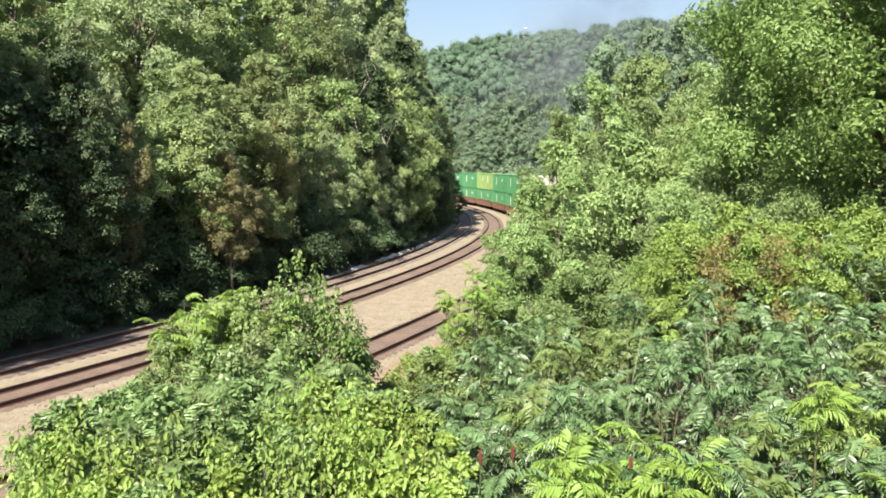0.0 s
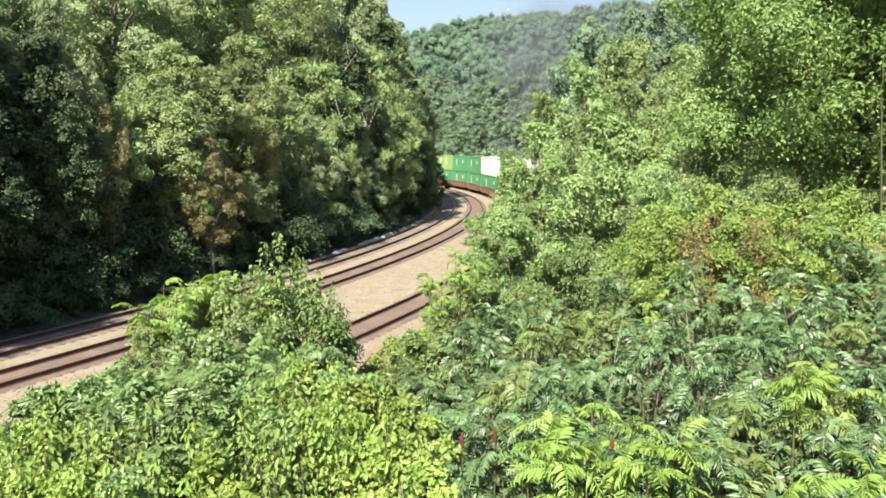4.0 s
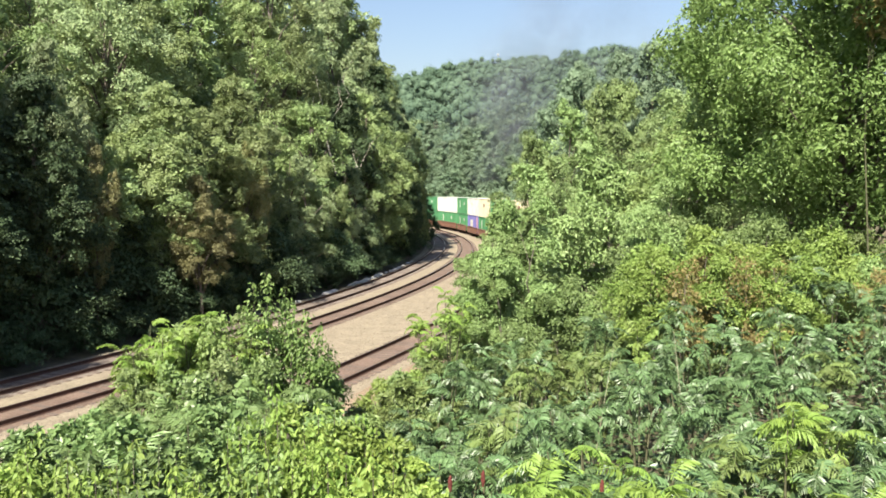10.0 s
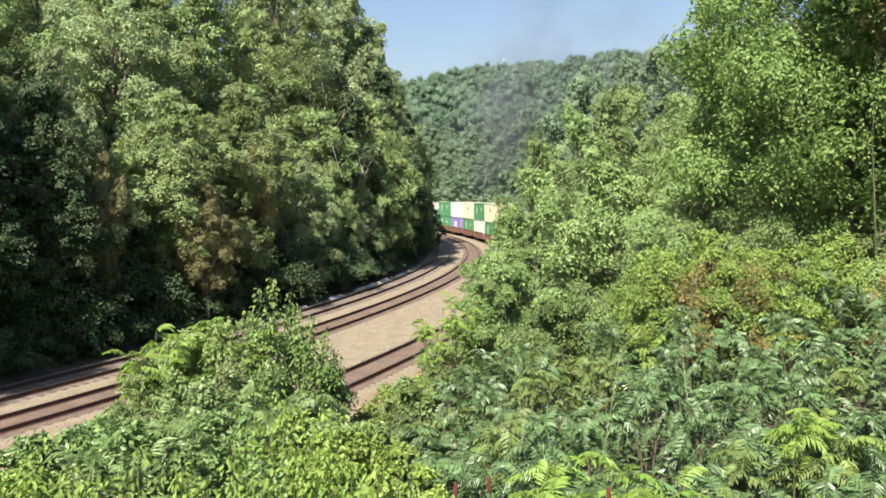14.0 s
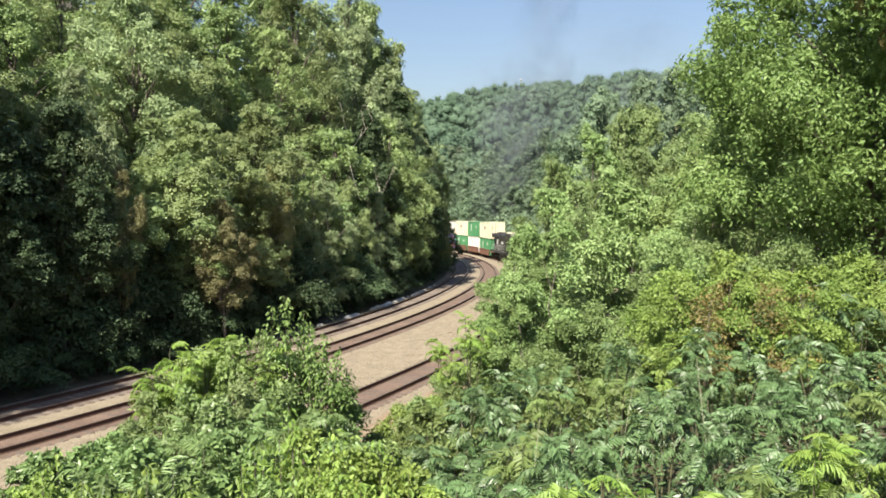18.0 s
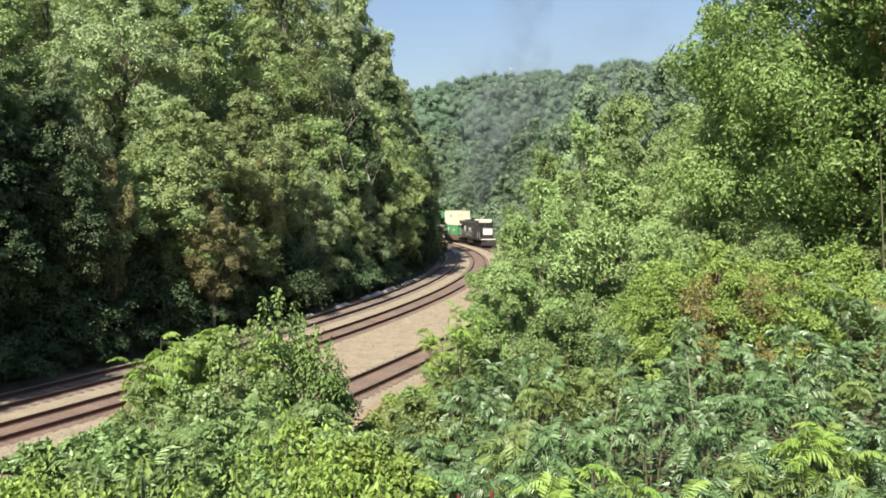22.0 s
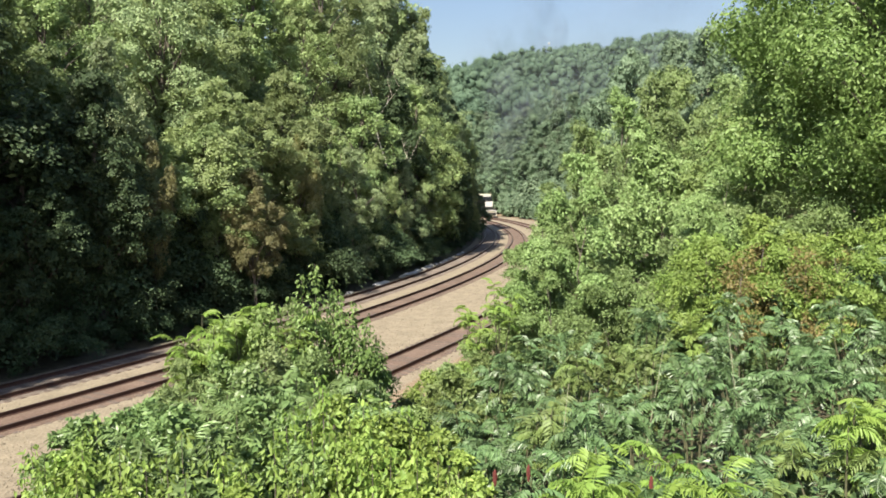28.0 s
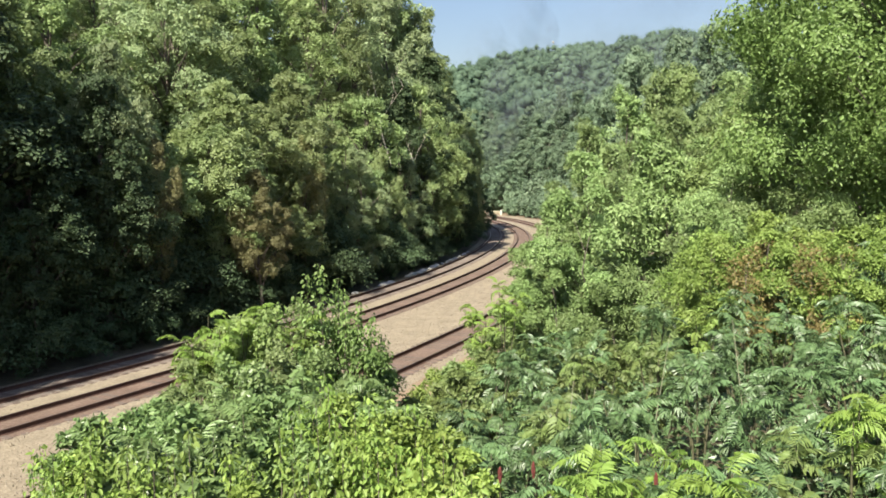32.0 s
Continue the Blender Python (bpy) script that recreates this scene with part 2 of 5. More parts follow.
def train_line():
    """The line that the train takes: a branch from the right that swings into the outer track's far part."""
    arc = np.arange(0.085, 1.4, 0.0025)
    fx, fy = at(radius_c(arc), arc)
    h = math.atan2(fy[1] - fy[0], fx[1] - fx[0])
    x, y = fx[0], fy[0]
    back = []
    for i in range(300):
        h += 0.5 / 165.0 * ease(i / 40)
        x, y = x - 0.5 * math.cos(h), y - 0.5 * math.sin(h)
        back.append((x, y))
    return np.array(back[::-1] + list(zip(fx, fy)))


LINE = train_line()
BRANCH = LINE[:270:6]
LINE_S = np.concatenate([[0], np.cumsum(np.hypot(*np.diff(LINE, axis=0).T))])
LINE_S += 0.085 * 194.0 - LINE_S[300]


def branch_gap(x, y):
    """How far a place is from the hidden branch line."""
    x, y = np.asarray(x, float), np.asarray(y, float)
    d = np.hypot(x[..., None] - BRANCH[:, 0], y[..., None] - BRANCH[:, 1])
    return np.where(np.asarray(x) > 4, d.min(-1), 99.0)


def ground_z(x, y):
    """Height of the ground: a cut with a flat bed, a steep hill inside the curve, a bank outside, hills far off."""
    x, y = np.asarray(x, float), np.asarray(y, float)
    r = np.hypot(x - CX, y - CY)
    front = (x > CX)
    inner = np.clip(182.0 - r, 0, 75)
    z = 0.72 * inner * ease(inner / 6) * front + 0.0
    k = 0.22 + 0.22 * ease((y - 35) / 40)
    outer = np.clip(r - 199.5, 0, 45)
    z = z + k * outer * ease(outer / 5)
    z = z * ease((branch_gap(x, y) - 3.5) / 9)
    far = ease((y - 230) / 330)
    ridge = 73.5 + 14 * ease((x + 20) / 120) + 4 * np.sin(x / 47.0) + 3 * np.sin(x / 19.0 + 1)
    z = z * (1 - far) + far * ridge
    z = z + np.where((r > 182.0) & (r < 199.3) & (np.abs(np.arctan2(y - CY, x - CX)) < 0.9), -0.08, 0.0)
    return z + 0.12 * np.sin(x * 0.9 + 1.3) * np.sin(y * 0.7) * ((r < 180) | (r > 201))


def polar_sheet(name, rs, angles, z_of, mat):
    rr, aa = np.meshgrid(rs, angles, indexing="ij")
    x, y = CX + rr * np.cos(aa), CY + rr * np.sin(aa)
    verts = np.stack([x, y, z_of(x, y)], -1).reshape(-1, 3)
    n, m = len(rs), len(angles)
    i = (np.arange(n - 1)[:, None] * m + np.arange(m - 1)[None]).ravel()
    return mesh_from(name, verts, np.stack([i, i + m, i + m + 1, i + 1], 1), mat, True)


ring = np.unique(np.concatenate([[0.5, 40, 80, 105], np.arange(115, 175, 5), np.arange(175, 216, 1.0), np.arange(216, 250, 4),
                                 [260, 280, 310, 350, 400, 460, 520, 580, 640, 720, 850, 1100, 1600, 2500, 4500]]))
turn = np.unique(np.concatenate([np.linspace(-math.pi, -0.75, 40), np.arange(-0.75, 0.9, 0.01), np.linspace(0.9, math.pi, 60)]))
ground = new("ground", polar_sheet("ground", ring, turn, ground_z, M["earth"]))
tagged(ground, "brown forest floor on a wooded railway cutting", "ground", kind="structure")

# ---- ballast bed and tracks ----
bed_r = np.concatenate([[182.2, 182.8], np.linspace(183.2, 198.4, 30), [199.0, 199.9]])
bed_a = np.arange(-0.72, 0.62, 0.006)


def bed_z(x, y):
    r = np.hypot(x - CX, y - CY)
    edge = np.minimum(r - 183.1, 198.6 - r)
    z = np.where(edge < 0, np.maximum(edge * 0.35, -0.3), 0.0)
    return z - 0.05 * ((r > 190.8) & (r < 194.4) & (y < 90))


ballast = new("ballast_bed", polar_sheet("ballast_bed", bed_r, bed_a, bed_z, M["gravel"]))
tagged(ballast, "pale beige crushed-stone ballast under the tracks", "ballast", kind="structure")

shoulder = new("track_shoulder", polar_sheet("track_shoulder", np.linspace(198.2, 201.6, 9), bed_a, lambda x, y: ground_z(x, y) + 0.1 + 0.03 * np.sin(3 * x) * np.sin(2.3 * y + x), M["red_gravel"]))
tagged(shoulder, "reddish gravel and soil shoulder beside the outer track", "shoulder", kind="structure")


def sweep(name, profile, radius_of, angles, mat, closed=True):
    """A profile of (across, up) carried along a curve about the centre."""
    prof = np.array(profile)
    rr = np.array([radius_of(a) for a in angles])[:, None] + prof[None, :, 0]
    x, y = CX + rr * np.cos(angles)[:, None], CY + rr * np.sin(angles)[:, None]
    z = np.broadcast_to(prof[None, :, 1], rr.shape)
    n, m = rr.shape
    j = np.arange(m if closed else m - 1)
    i = (np.arange(n - 1)[:, None] * m)
    a0, a1 = i + j[None], i + ((j + 1) % m)[None]
    faces = np.stack([a0, a1, a1 + m, a0 + m], -1).reshape(-1, 4)
    return mesh_from(name, np.stack([x, y, z], -1).reshape(-1, 3), faces, mat)


RAIL = [(-0.07, 0.03), (-0.07, 0.045), (-0.012, 0.062), (-0.012, 0.15), (-0.036, 0.16), (-0.036, 0.196), (0.036, 0.196), (0.036, 0.16), (0.012, 0.15), (0.012, 0.062), (0.07, 0.045), (0.07, 0.03)]
HEAD = [(-0.03, 0.197), (-0.026, 0.201), (0.026, 0.201), (0.03, 0.197)]
rail_a = np.arange(-0.70, 0.60, 0.008)
tie_bm = bmesh.new()
box(tie_bm, 0, 0, -0.06, 2.6, 0.23, 0.18, 0.012)
tie_mesh = bpy.data.meshes.new("tie")
tie_bm.to_mesh(tie_mesh)
tie_bm.free()
tie_mesh.materials.append(M["tie"])


def track(label, radius_of, near_from, near_to, lean, dirt_mat):
    root = new("railway_track")
    tagged(root, label, "railway track", "tracks round the curve", kind="structure")
    dirt = sweep("track_dirt", [(-1.22, 0.004), (-0.95, 0.022), (0.95, 0.022), (1.22, 0.004)], radius_of, rail_a, M[dirt_mat], False)
    part("track_dirt", dirt, None, root, "brown dirt-stained ballast between the rails")
    for side in (-1, 1):
        rail = part("rail", sweep("rail", RAIL, lambda a: radius_of(a) + side * 0.7535, rail_a, M["rail"]), None, root, "rusty brown steel rail")
        part("rail_head", sweep("rail_head", HEAD, lambda a: radius_of(a) + side * 0.7535, rail_a, M["rail_top"], False), None, rail, "polished running surface")
    far_v, far_f = [], []
    rng = random.Random(int(lean * 10))
    a, base = rail_a[0], np.array([v.co[:] for v in tie_mesh.vertices])
    tri = [tuple(p.vertices) for p in tie_mesh.polygons if len(p.vertices) == 4]
    while a < rail_a[-1]:
        r = radius_of(a)
        x, y = at(r, a)
        m = pose(x, y, -0.006 + rng.uniform(-0.014, 0.012), 0, 0, math.degrees(a) + rng.uniform(-1.2, 1.2))
        if near_from < y < near_to:
            t = part("tie", tie_mesh, None, root)
            t.matrix_local = m
        else:
            k = len(far_v) * len(base)
            far_v.append(np.array([m @ Vector(c) for c in base]))
            far_f += [[i + k for i in q] for q in tri]
        a += 0.52 / r
    far = part("far_ties", mesh_from("far_ties", np.concatenate(far_v), far_f, M["tie"]), None, root)
    tagged(far, kind="stuff")
    return root


track("rusty track nearest the wooded hill, partly in tree shade", lambda a: R_A, 24, 100, 1, "pale_dirt")
track("rusty middle track on brown-stained ballast", lambda a: R_B, 20, 90, 2, "dirty_gravel")
track("rusty outer track below the shrub bank, carrying the train", radius_c, 18, 60, 3, "dirty_gravel")

# the branch that brings the train in, behind the trees
branch = new("railway_track")
tagged(branch, "branch track behind the trees, joining the outer track", "railway track", "tracks round the curve", kind="structure")
mid = LINE[40:262]
head = np.diff(mid, axis=0)
side = np.stack([head[:, 1], -head[:, 0]], 1) / np.hypot(head[:, 0], head[:, 1])[:, None]
mid = mid[:-1]


def ribbon(name, profile, shift, mat):
    prof = np.array(profile)
    p = mid[:, None] + side[:, None] * (prof[None, :, :1] + shift)
    z = np.broadcast_to(prof[None, :, 1:], (*p.shape[:2], 1))
    n, m = p.shape[:2]
    k = (np.arange(n - 1)[:, None] * m + np.arange(m - 1)[None]).ravel()
    return mesh_from(name, np.concatenate([p, z], -1).reshape(-1, 3), np.stack([k, k + 1, k + m + 1, k + m], 1), mat)


part("ballast", ribbon("ballast", [(-2.8, -0.3), (-1.9, 0.03), (1.9, 0.03), (2.8, -0.3)], 0, M["gravel"]), None, branch)
for s in (-1, 1):
    part("rail", ribbon("rail", RAIL + RAIL[:1], s * 0.7535, M["rail"]), None, branch)

# loose stones of the ballast, where the bed lies open
g = np.random.default_rng(52)
n = 19000
sy = 17.0 + 62.0 * g.random(n) ** 1.6
sr = np.where(g.random(n) < 0.75, g.uniform(189.9, 199.6, n), g.uniform(183.4, 199.6, n))
sx = CX + np.sqrt(sr ** 2 - (sy - CY) ** 2)
octa = np.array([(1, 0, 0), (-1, 0, 0), (0, 1, 0), (0, -1, 0), (0, 0, 1), (0, 0, -1)], float)
tri = np.array([(0, 2, 4), (2, 1, 4), (1, 3, 4), (3, 0, 4), (2, 0, 5), (1, 2, 5), (3, 1, 5), (0, 3, 5)])
half = g.uniform(0.012, 0.03, (n, 1, 1)) * g.uniform(0.6, 1.3, (n, 1, 3))
spin = g.uniform(0, 2 * math.pi, n)
V = octa[None] * half * g.uniform(0.75, 1.25, (n, 6, 1))
V = np.stack([V[..., 0] * np.cos(spin)[:, None] - V[..., 1] * np.sin(spin)[:, None], V[..., 0] * np.sin(spin)[:, None] + V[..., 1] * np.cos(spin)[:, None], V[..., 2]], -1)
V += np.stack([sx, sy, np.where(sr > 198.4, ground_z(sx, sy) + 0.11, bed_z(sx, sy) + 0.012)], -1)[:, None]
F = (np.arange(n)[:, None, None] * 6 + tri[None]).reshape(-1, 3)
loose = part("loose_stones", mesh_from("loose_stones", V.reshape(-1, 3), F, M["chips"]), None, ballast)
tagged(loose, kind="stuff")

# pale stones added for the sunlit patches along the ballast's inner edge
rng = random.Random(6)
first_stone = None
for y in (46.5, 53.5, 58.0, 59.2, 63.0, 64.3, 65.4, 67.0, 68.2, 69.6, 71.0, 72.6, 74.0, 75.6, 77.4, 79.5, 82.0, 84.5):
    a = math.asin((y - CY) / 183.6)
    x, yy = at(183.35 + rng.uniform(-0.15, 0.15), a)
    m = pose(x, yy, 0.02, 0, 0, math.degrees(a) + rng.uniform(-12, 12))
    k = rng.uniform(0.55, 1.0)
    if first_stone is None:
        bm = bmesh.new()
        bmesh.ops.create_icosphere(bm, subdivisions=2, radius=1)
        for v in bm.verts:
            v.co = Vector((v.co.x * 0.28, v.co.y * 0.75, max(-0.05, v.co.z * 0.2))) * rng.uniform(0.8, 1.15)
        me = bpy.data.meshes.new("stone")
        bm.to_mesh(me)
        bm.free()
        me.materials.append(M["stone"])
        first_stone = me
    s = new("stone", first_stone)
    s.matrix_basis = m @ Matrix.Diagonal((k, k, k, 1))
    tagged(s, "pale stone slab lightened for the sun at the edge of the ballast", "stone", "stones beside the inner track")

# ---- plants ----
def unit(v):
    return v / np.maximum(np.linalg.norm(v, axis=-1, keepdims=True), 1e-6)


def leaf_mesh(name, P, N, D, size, mat, wide=0.5, fine=False):
    """Folded leaves at P with normals N, growing along D."""
    D = unit(D - N * np.sum(D * N, -1, keepdims=True))
    S = np.cross(D, N)
    s = size[:, None]
    n = len(P)
    if fine:
        v = np.stack([P, P + s * (0.35 * D + wide * 0.46 * S + 0.07 * N), P + s * (0.7 * D + wide * 0.36 * S + 0.04 * N), P + s * (D - 0.06 * N),
                      P + s * (0.7 * D - wide * 0.36 * S + 0.04 * N), P + s * (0.35 * D - wide * 0.46 * S + 0.07 * N)], 1)
        f = np.array([[0, 1, 2], [0, 2, 3], [0, 3, 4], [0, 4, 5]])
        k = 6
    else:
        v = np.stack([P, P + s * (0.5 * D + wide * 0.5 * S + 0.08 * N), P + s * D, P + s * (0.5 * D - wide * 0.5 * S + 0.08 * N)], 1)
        f = np.array([[0, 1, 2], [0, 2, 3]])
        k = 4
    faces = (np.arange(n)[:, None, None] * k + f[None]).reshape(-1, 3)
    return mesh_from(name, v.reshape(-1, 3), faces, mat)


def crown_shape(rng, height, radius, low, lobes, profile, lump=(0.3, 0.46)):
    """Centres and radii of the lobes that make up a crown: most stand out on its surface."""
    c, r = [], []
    for i in range(lobes):
        t = (i + rng.random()) / lobes
        env = radius * np.interp(t, [0, 0.25, 0.55, 0.8, 1.0], profile)
        rad = max(env * rng.uniform(*lump), radius * 0.25)
        z = low + rad * 0.6 + (height - low - rad * 1.5) * t
        ang, out = i * 2.4 + rng.uniform(-0.6, 0.6), max(0.0, env - rad) * (rng.uniform(0.75, 1.05) if i % 5 else 0.15)
        out *= 1.0 if t < 0.8 else 0.45
        c.append((out * math.cos(ang), out * math.sin(ang), z))
        r.append(rad)
    return np.array(c), np.array(r)


def boughs(g, centres, radii, per):
    """Smaller, flattened clumps that stand out on the lobes, mostly away from the trunk."""
    out = unit(centres * [1, 1, 0] + [0, 0, 1e-3])
    i = np.repeat(np.arange(len(radii)), per)
    d = unit(g.normal(size=(len(i), 3)) + out[i] * 0.7 + [0, 0, 0.3])
    c = centres[i] + d * (radii[i] * g.uniform(0.55, 0.85, len(i)))[:, None] * [1, 1, 0.85]
    return c, radii[i] * g.uniform(0.3, 0.55, len(i)) * (6 / per) ** 0.25


def crown_mesh(name, seed, centres, radii, leaves, size, mat, wide=0.55, droop=0.3, spray=0.42, fine=False, per=24, jitter=0.38, fill=0.8, flat=0.62, parts=6, core=1, shelf=0.3, up=0.55):
    """Leaves in sprays on the boughs of the lobes, and larger ones within."""
    g = np.random.default_rng(seed)
    bc, br = boughs(g, centres, radii, parts)
    n_spray = max(1, leaves // per)
    w = br ** 2 / np.sum(br ** 2)
    k = g.choice(len(br), n_spray, p=w)
    d = unit(g.normal(size=(n_spray, 3)) + [0, 0, shelf])
    rl = br[k][:, None]
    c = bc[k] + d * rl * g.choice([0.8, 0.92, 1.05, 1.25], (n_spray, 1), p=[0.3, 0.35, 0.23, 0.12]) * [1, 1, flat]
    nrm = unit(d * [0.8, 0.8, 0.6] + [0, 0, up] + 0.15 * g.normal(size=d.shape))
    reach = unit(d * [1, 1, 0.5] + 0.3 * g.normal(size=d.shape) - [0, 0, droop])
    i = np.repeat(np.arange(n_spray), per)
    off = g.normal(size=(len(i), 3)) * spray * rl[i]
    off -= 0.85 * nrm[i] * np.sum(off * nrm[i], -1, keepdims=True)
    P = c[i] + off
    P[:, 2] -= droop * 0.45 * np.linalg.norm(off, axis=1)
    P[:, 2] = np.maximum(P[:, 2], 0.05)
    N = unit(nrm[i] + jitter * g.normal(size=P.shape))
    D = reach[i] + 0.75 * g.normal(size=P.shape)
    S = size * g.uniform(0.65, 1.3, len(P))
    # larger leaves within close the crown
    ic, ir = np.concatenate([bc, centres]), np.concatenate([br, radii])
    big = np.minimum(0.7 * ir, (1.8 if size > 0.18 else 1.5) * size)
    m = np.minimum((fill * 18 * (0.6 * ir / big) ** 2).astype(int) + 3, np.where(np.arange(len(ir)) < len(br), 15 * core, 36 * core))
    j = np.repeat(np.arange(len(ir)), m)
    d = unit(g.normal(size=(len(j), 3)))
    Q = ic[j] + d * (ir[j] * g.uniform(0.35, 0.8, len(j)))[:, None] * [1, 1, flat + 0.1]
    Q[:, 2] = np.maximum(Q[:, 2], 0.1)
    P, N = np.concatenate([P, Q]), np.concatenate([N, unit(d + [0, 0, 0.3] + 0.35 * g.normal(size=d.shape))])
    D, S = np.concatenate([D, g.normal(size=d.shape)]), np.concatenate([S, big[j] * g.uniform(0.8, 1.3, len(j))])
    return leaf_mesh(name, P, N, D, S, mat, wide, fine)


def limb_bm(rng, height, girth, centres, low):
    """A bent, tapered trunk with limbs that reach into the lobes."""
    bm = bmesh.new()
    pts = [Vector((0, 0, -0.3))]
    for i in range(1, 6):
        pts.append(Vector((rng.uniform(-0.03, 0.03) * height, rng.uniform(-0.03, 0.03) * height, height * 0.85 * i / 5)))
    for i in range(5):
        rod(bm, pts[i], pts[i + 1], girth * (1 - i * 0.17), girth * (1 - (i + 1) * 0.17), 7)
    for c in centres:
        c = Vector(c)
        z = max(low * 0.5, c.z - 0.12 * height - 0.5 * c.xy.length)
        k = min(4, max(0, int(z / (height * 0.17))))
        a = pts[k].lerp(pts[k + 1], min(1, max(0, z / (height * 0.17) - k)))
        mid = a.lerp(c, 0.55) + Vector((0, 0, 0.03 * height))
        rod(bm, a, mid, girth * 0.32, girth * 0.2, 5)
        rod(bm, mid, c, girth * 0.2, girth * 0.06, 5)
    return bm


def make_tree(name, seed, height, radius, low, lobes, leaves, size, mat, profile, label, category, group="", wide=0.55, droop=0.3, spray=0.42, fine=False, bark="bark", girth=None, per=24, jitter=0.38, fill=0.8, lump=(0.3, 0.46), parts=6, core=1, shelf=0.3, up=0.55):
    rng = random.Random(seed)
    root = new(name)
    c, r = crown_shape(rng, height, radius, low, lobes, profile, lump)
    part("trunk", limb_bm(rng, height, girth or height * 0.014, c, low), M[bark], root, "grey-brown bark")
    part("crown", crown_mesh("crown", seed, c, r, leaves, size, M[mat], wide, droop, spray, fine, per, jitter, fill, 0.62, parts, core, shelf, up), None, root)
    return tagged(root, label, category, group)


FULL = [0.75, 1.0, 1.0, 0.8, 0.35]
ROUND = [0.45, 0.9, 1.0, 0.85, 0.4]
CONE = [0.9, 1.0, 0.7, 0.42, 0.12]

# ---- the wooded hill inside the curve ----
KINDS = []
for i, (mat, label, prof, leaf) in enumerate([
        ("leaf_green", "leafy green maple on the steep wooded hillside", FULL, 0.30),
        ("leaf_olive", "olive-green oak with a dense layered crown on the hillside", ROUND, 0.28),
        ("leaf_silver", "grey-green poplar with pale leaf undersides on the hillside", FULL, 0.26),
        ("leaf_shade_dark", "dark green tree with drooping sprays, darkened further for the hillside shade", CONE, 0.30),
        ("leaf_olive", "yellowish-green locust with airy crown on the hillside", FULL, 0.24),
        ("leaf_brown", "browning tree with tired yellow-brown foliage at the foot of the hill", ROUND, 0.27)]):
    KINDS.append((mat, label, prof, leaf))
protos = {}


def hill_tree(kind, x, y, h, width, rng):
    """One tree of the hillside; the first of its kind is built, the rest are copies."""
    m = pose(float(x), float(y), float(ground_z(x, y)) - 0.1, 0, 0, rng.uniform(0, 360))
    if kind not in protos:
        mat, label, prof, leaf = KINDS[kind % 10]
        low = 3.8 if kind >= 10 else 1.0
        t = make_tree("tree", 40 + kind, 16.0, 4.6, low, 28, 26000, leaf * 0.5, mat, prof, label, "tree", "trees on the hillside", wide=0.62, jitter=0.27, fill=0.8, lump=(0.26, 0.42), parts=12, core=2, per=34, spray=0.33, droop=0.4, shelf=0.5, up=0.4)
        protos[kind] = t
        t.scale = (1, 1, 1)
        t.matrix_basis = m @ Matrix.Diagonal((width, width, h / 16.0, 1))
        return t
    t = copy_thing(protos[kind], m)
    t.scale = (width, width, h / 16.0)
    return t


rng = random.Random(5)
# rows up the slope: radius, spacing, height at the near end and at the far bend, crown width
for r, step, h0, h1, y0, y1 in ((179.3, 5.6, 9.0, 20.0, 23, 126), (173.5, 6.8, 12.0, 26.0, 34, 108), (166.0, 8.0, 14.0, 26.0, 36, 98), (157.0, 9.0, 17.0, 22.0, 46, 82)):
    a = -0.60
    while a < 0.40:
        aa, rr = a + rng.uniform(-0.3, 0.3) * step / r, r + rng.uniform(-1.6, 1.0)
        rr -= 1.9 * float(ease((rr * math.sin(aa) + CY - 88) / 14))
        x, y = at(rr, aa)
        a += step / r * (0.62 if y < 60 else 1.0)
        if not y0 < y < y1:
            continue
        h = (h0 + (h1 - h0) * float(ease((y - 35) / 65))) * rng.uniform(0.85, 1.15)
        h += (21.0 - h) * float(ease((33 - y) / 6))
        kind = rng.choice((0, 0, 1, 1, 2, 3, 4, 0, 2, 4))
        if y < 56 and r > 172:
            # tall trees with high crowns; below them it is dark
            # at the near end, mostly the darkened leaves, in place of shade
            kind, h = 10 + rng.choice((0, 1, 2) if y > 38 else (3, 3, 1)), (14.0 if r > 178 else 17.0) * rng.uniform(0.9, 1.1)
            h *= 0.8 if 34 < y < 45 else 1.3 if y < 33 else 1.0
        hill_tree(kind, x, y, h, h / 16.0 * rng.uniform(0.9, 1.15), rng)

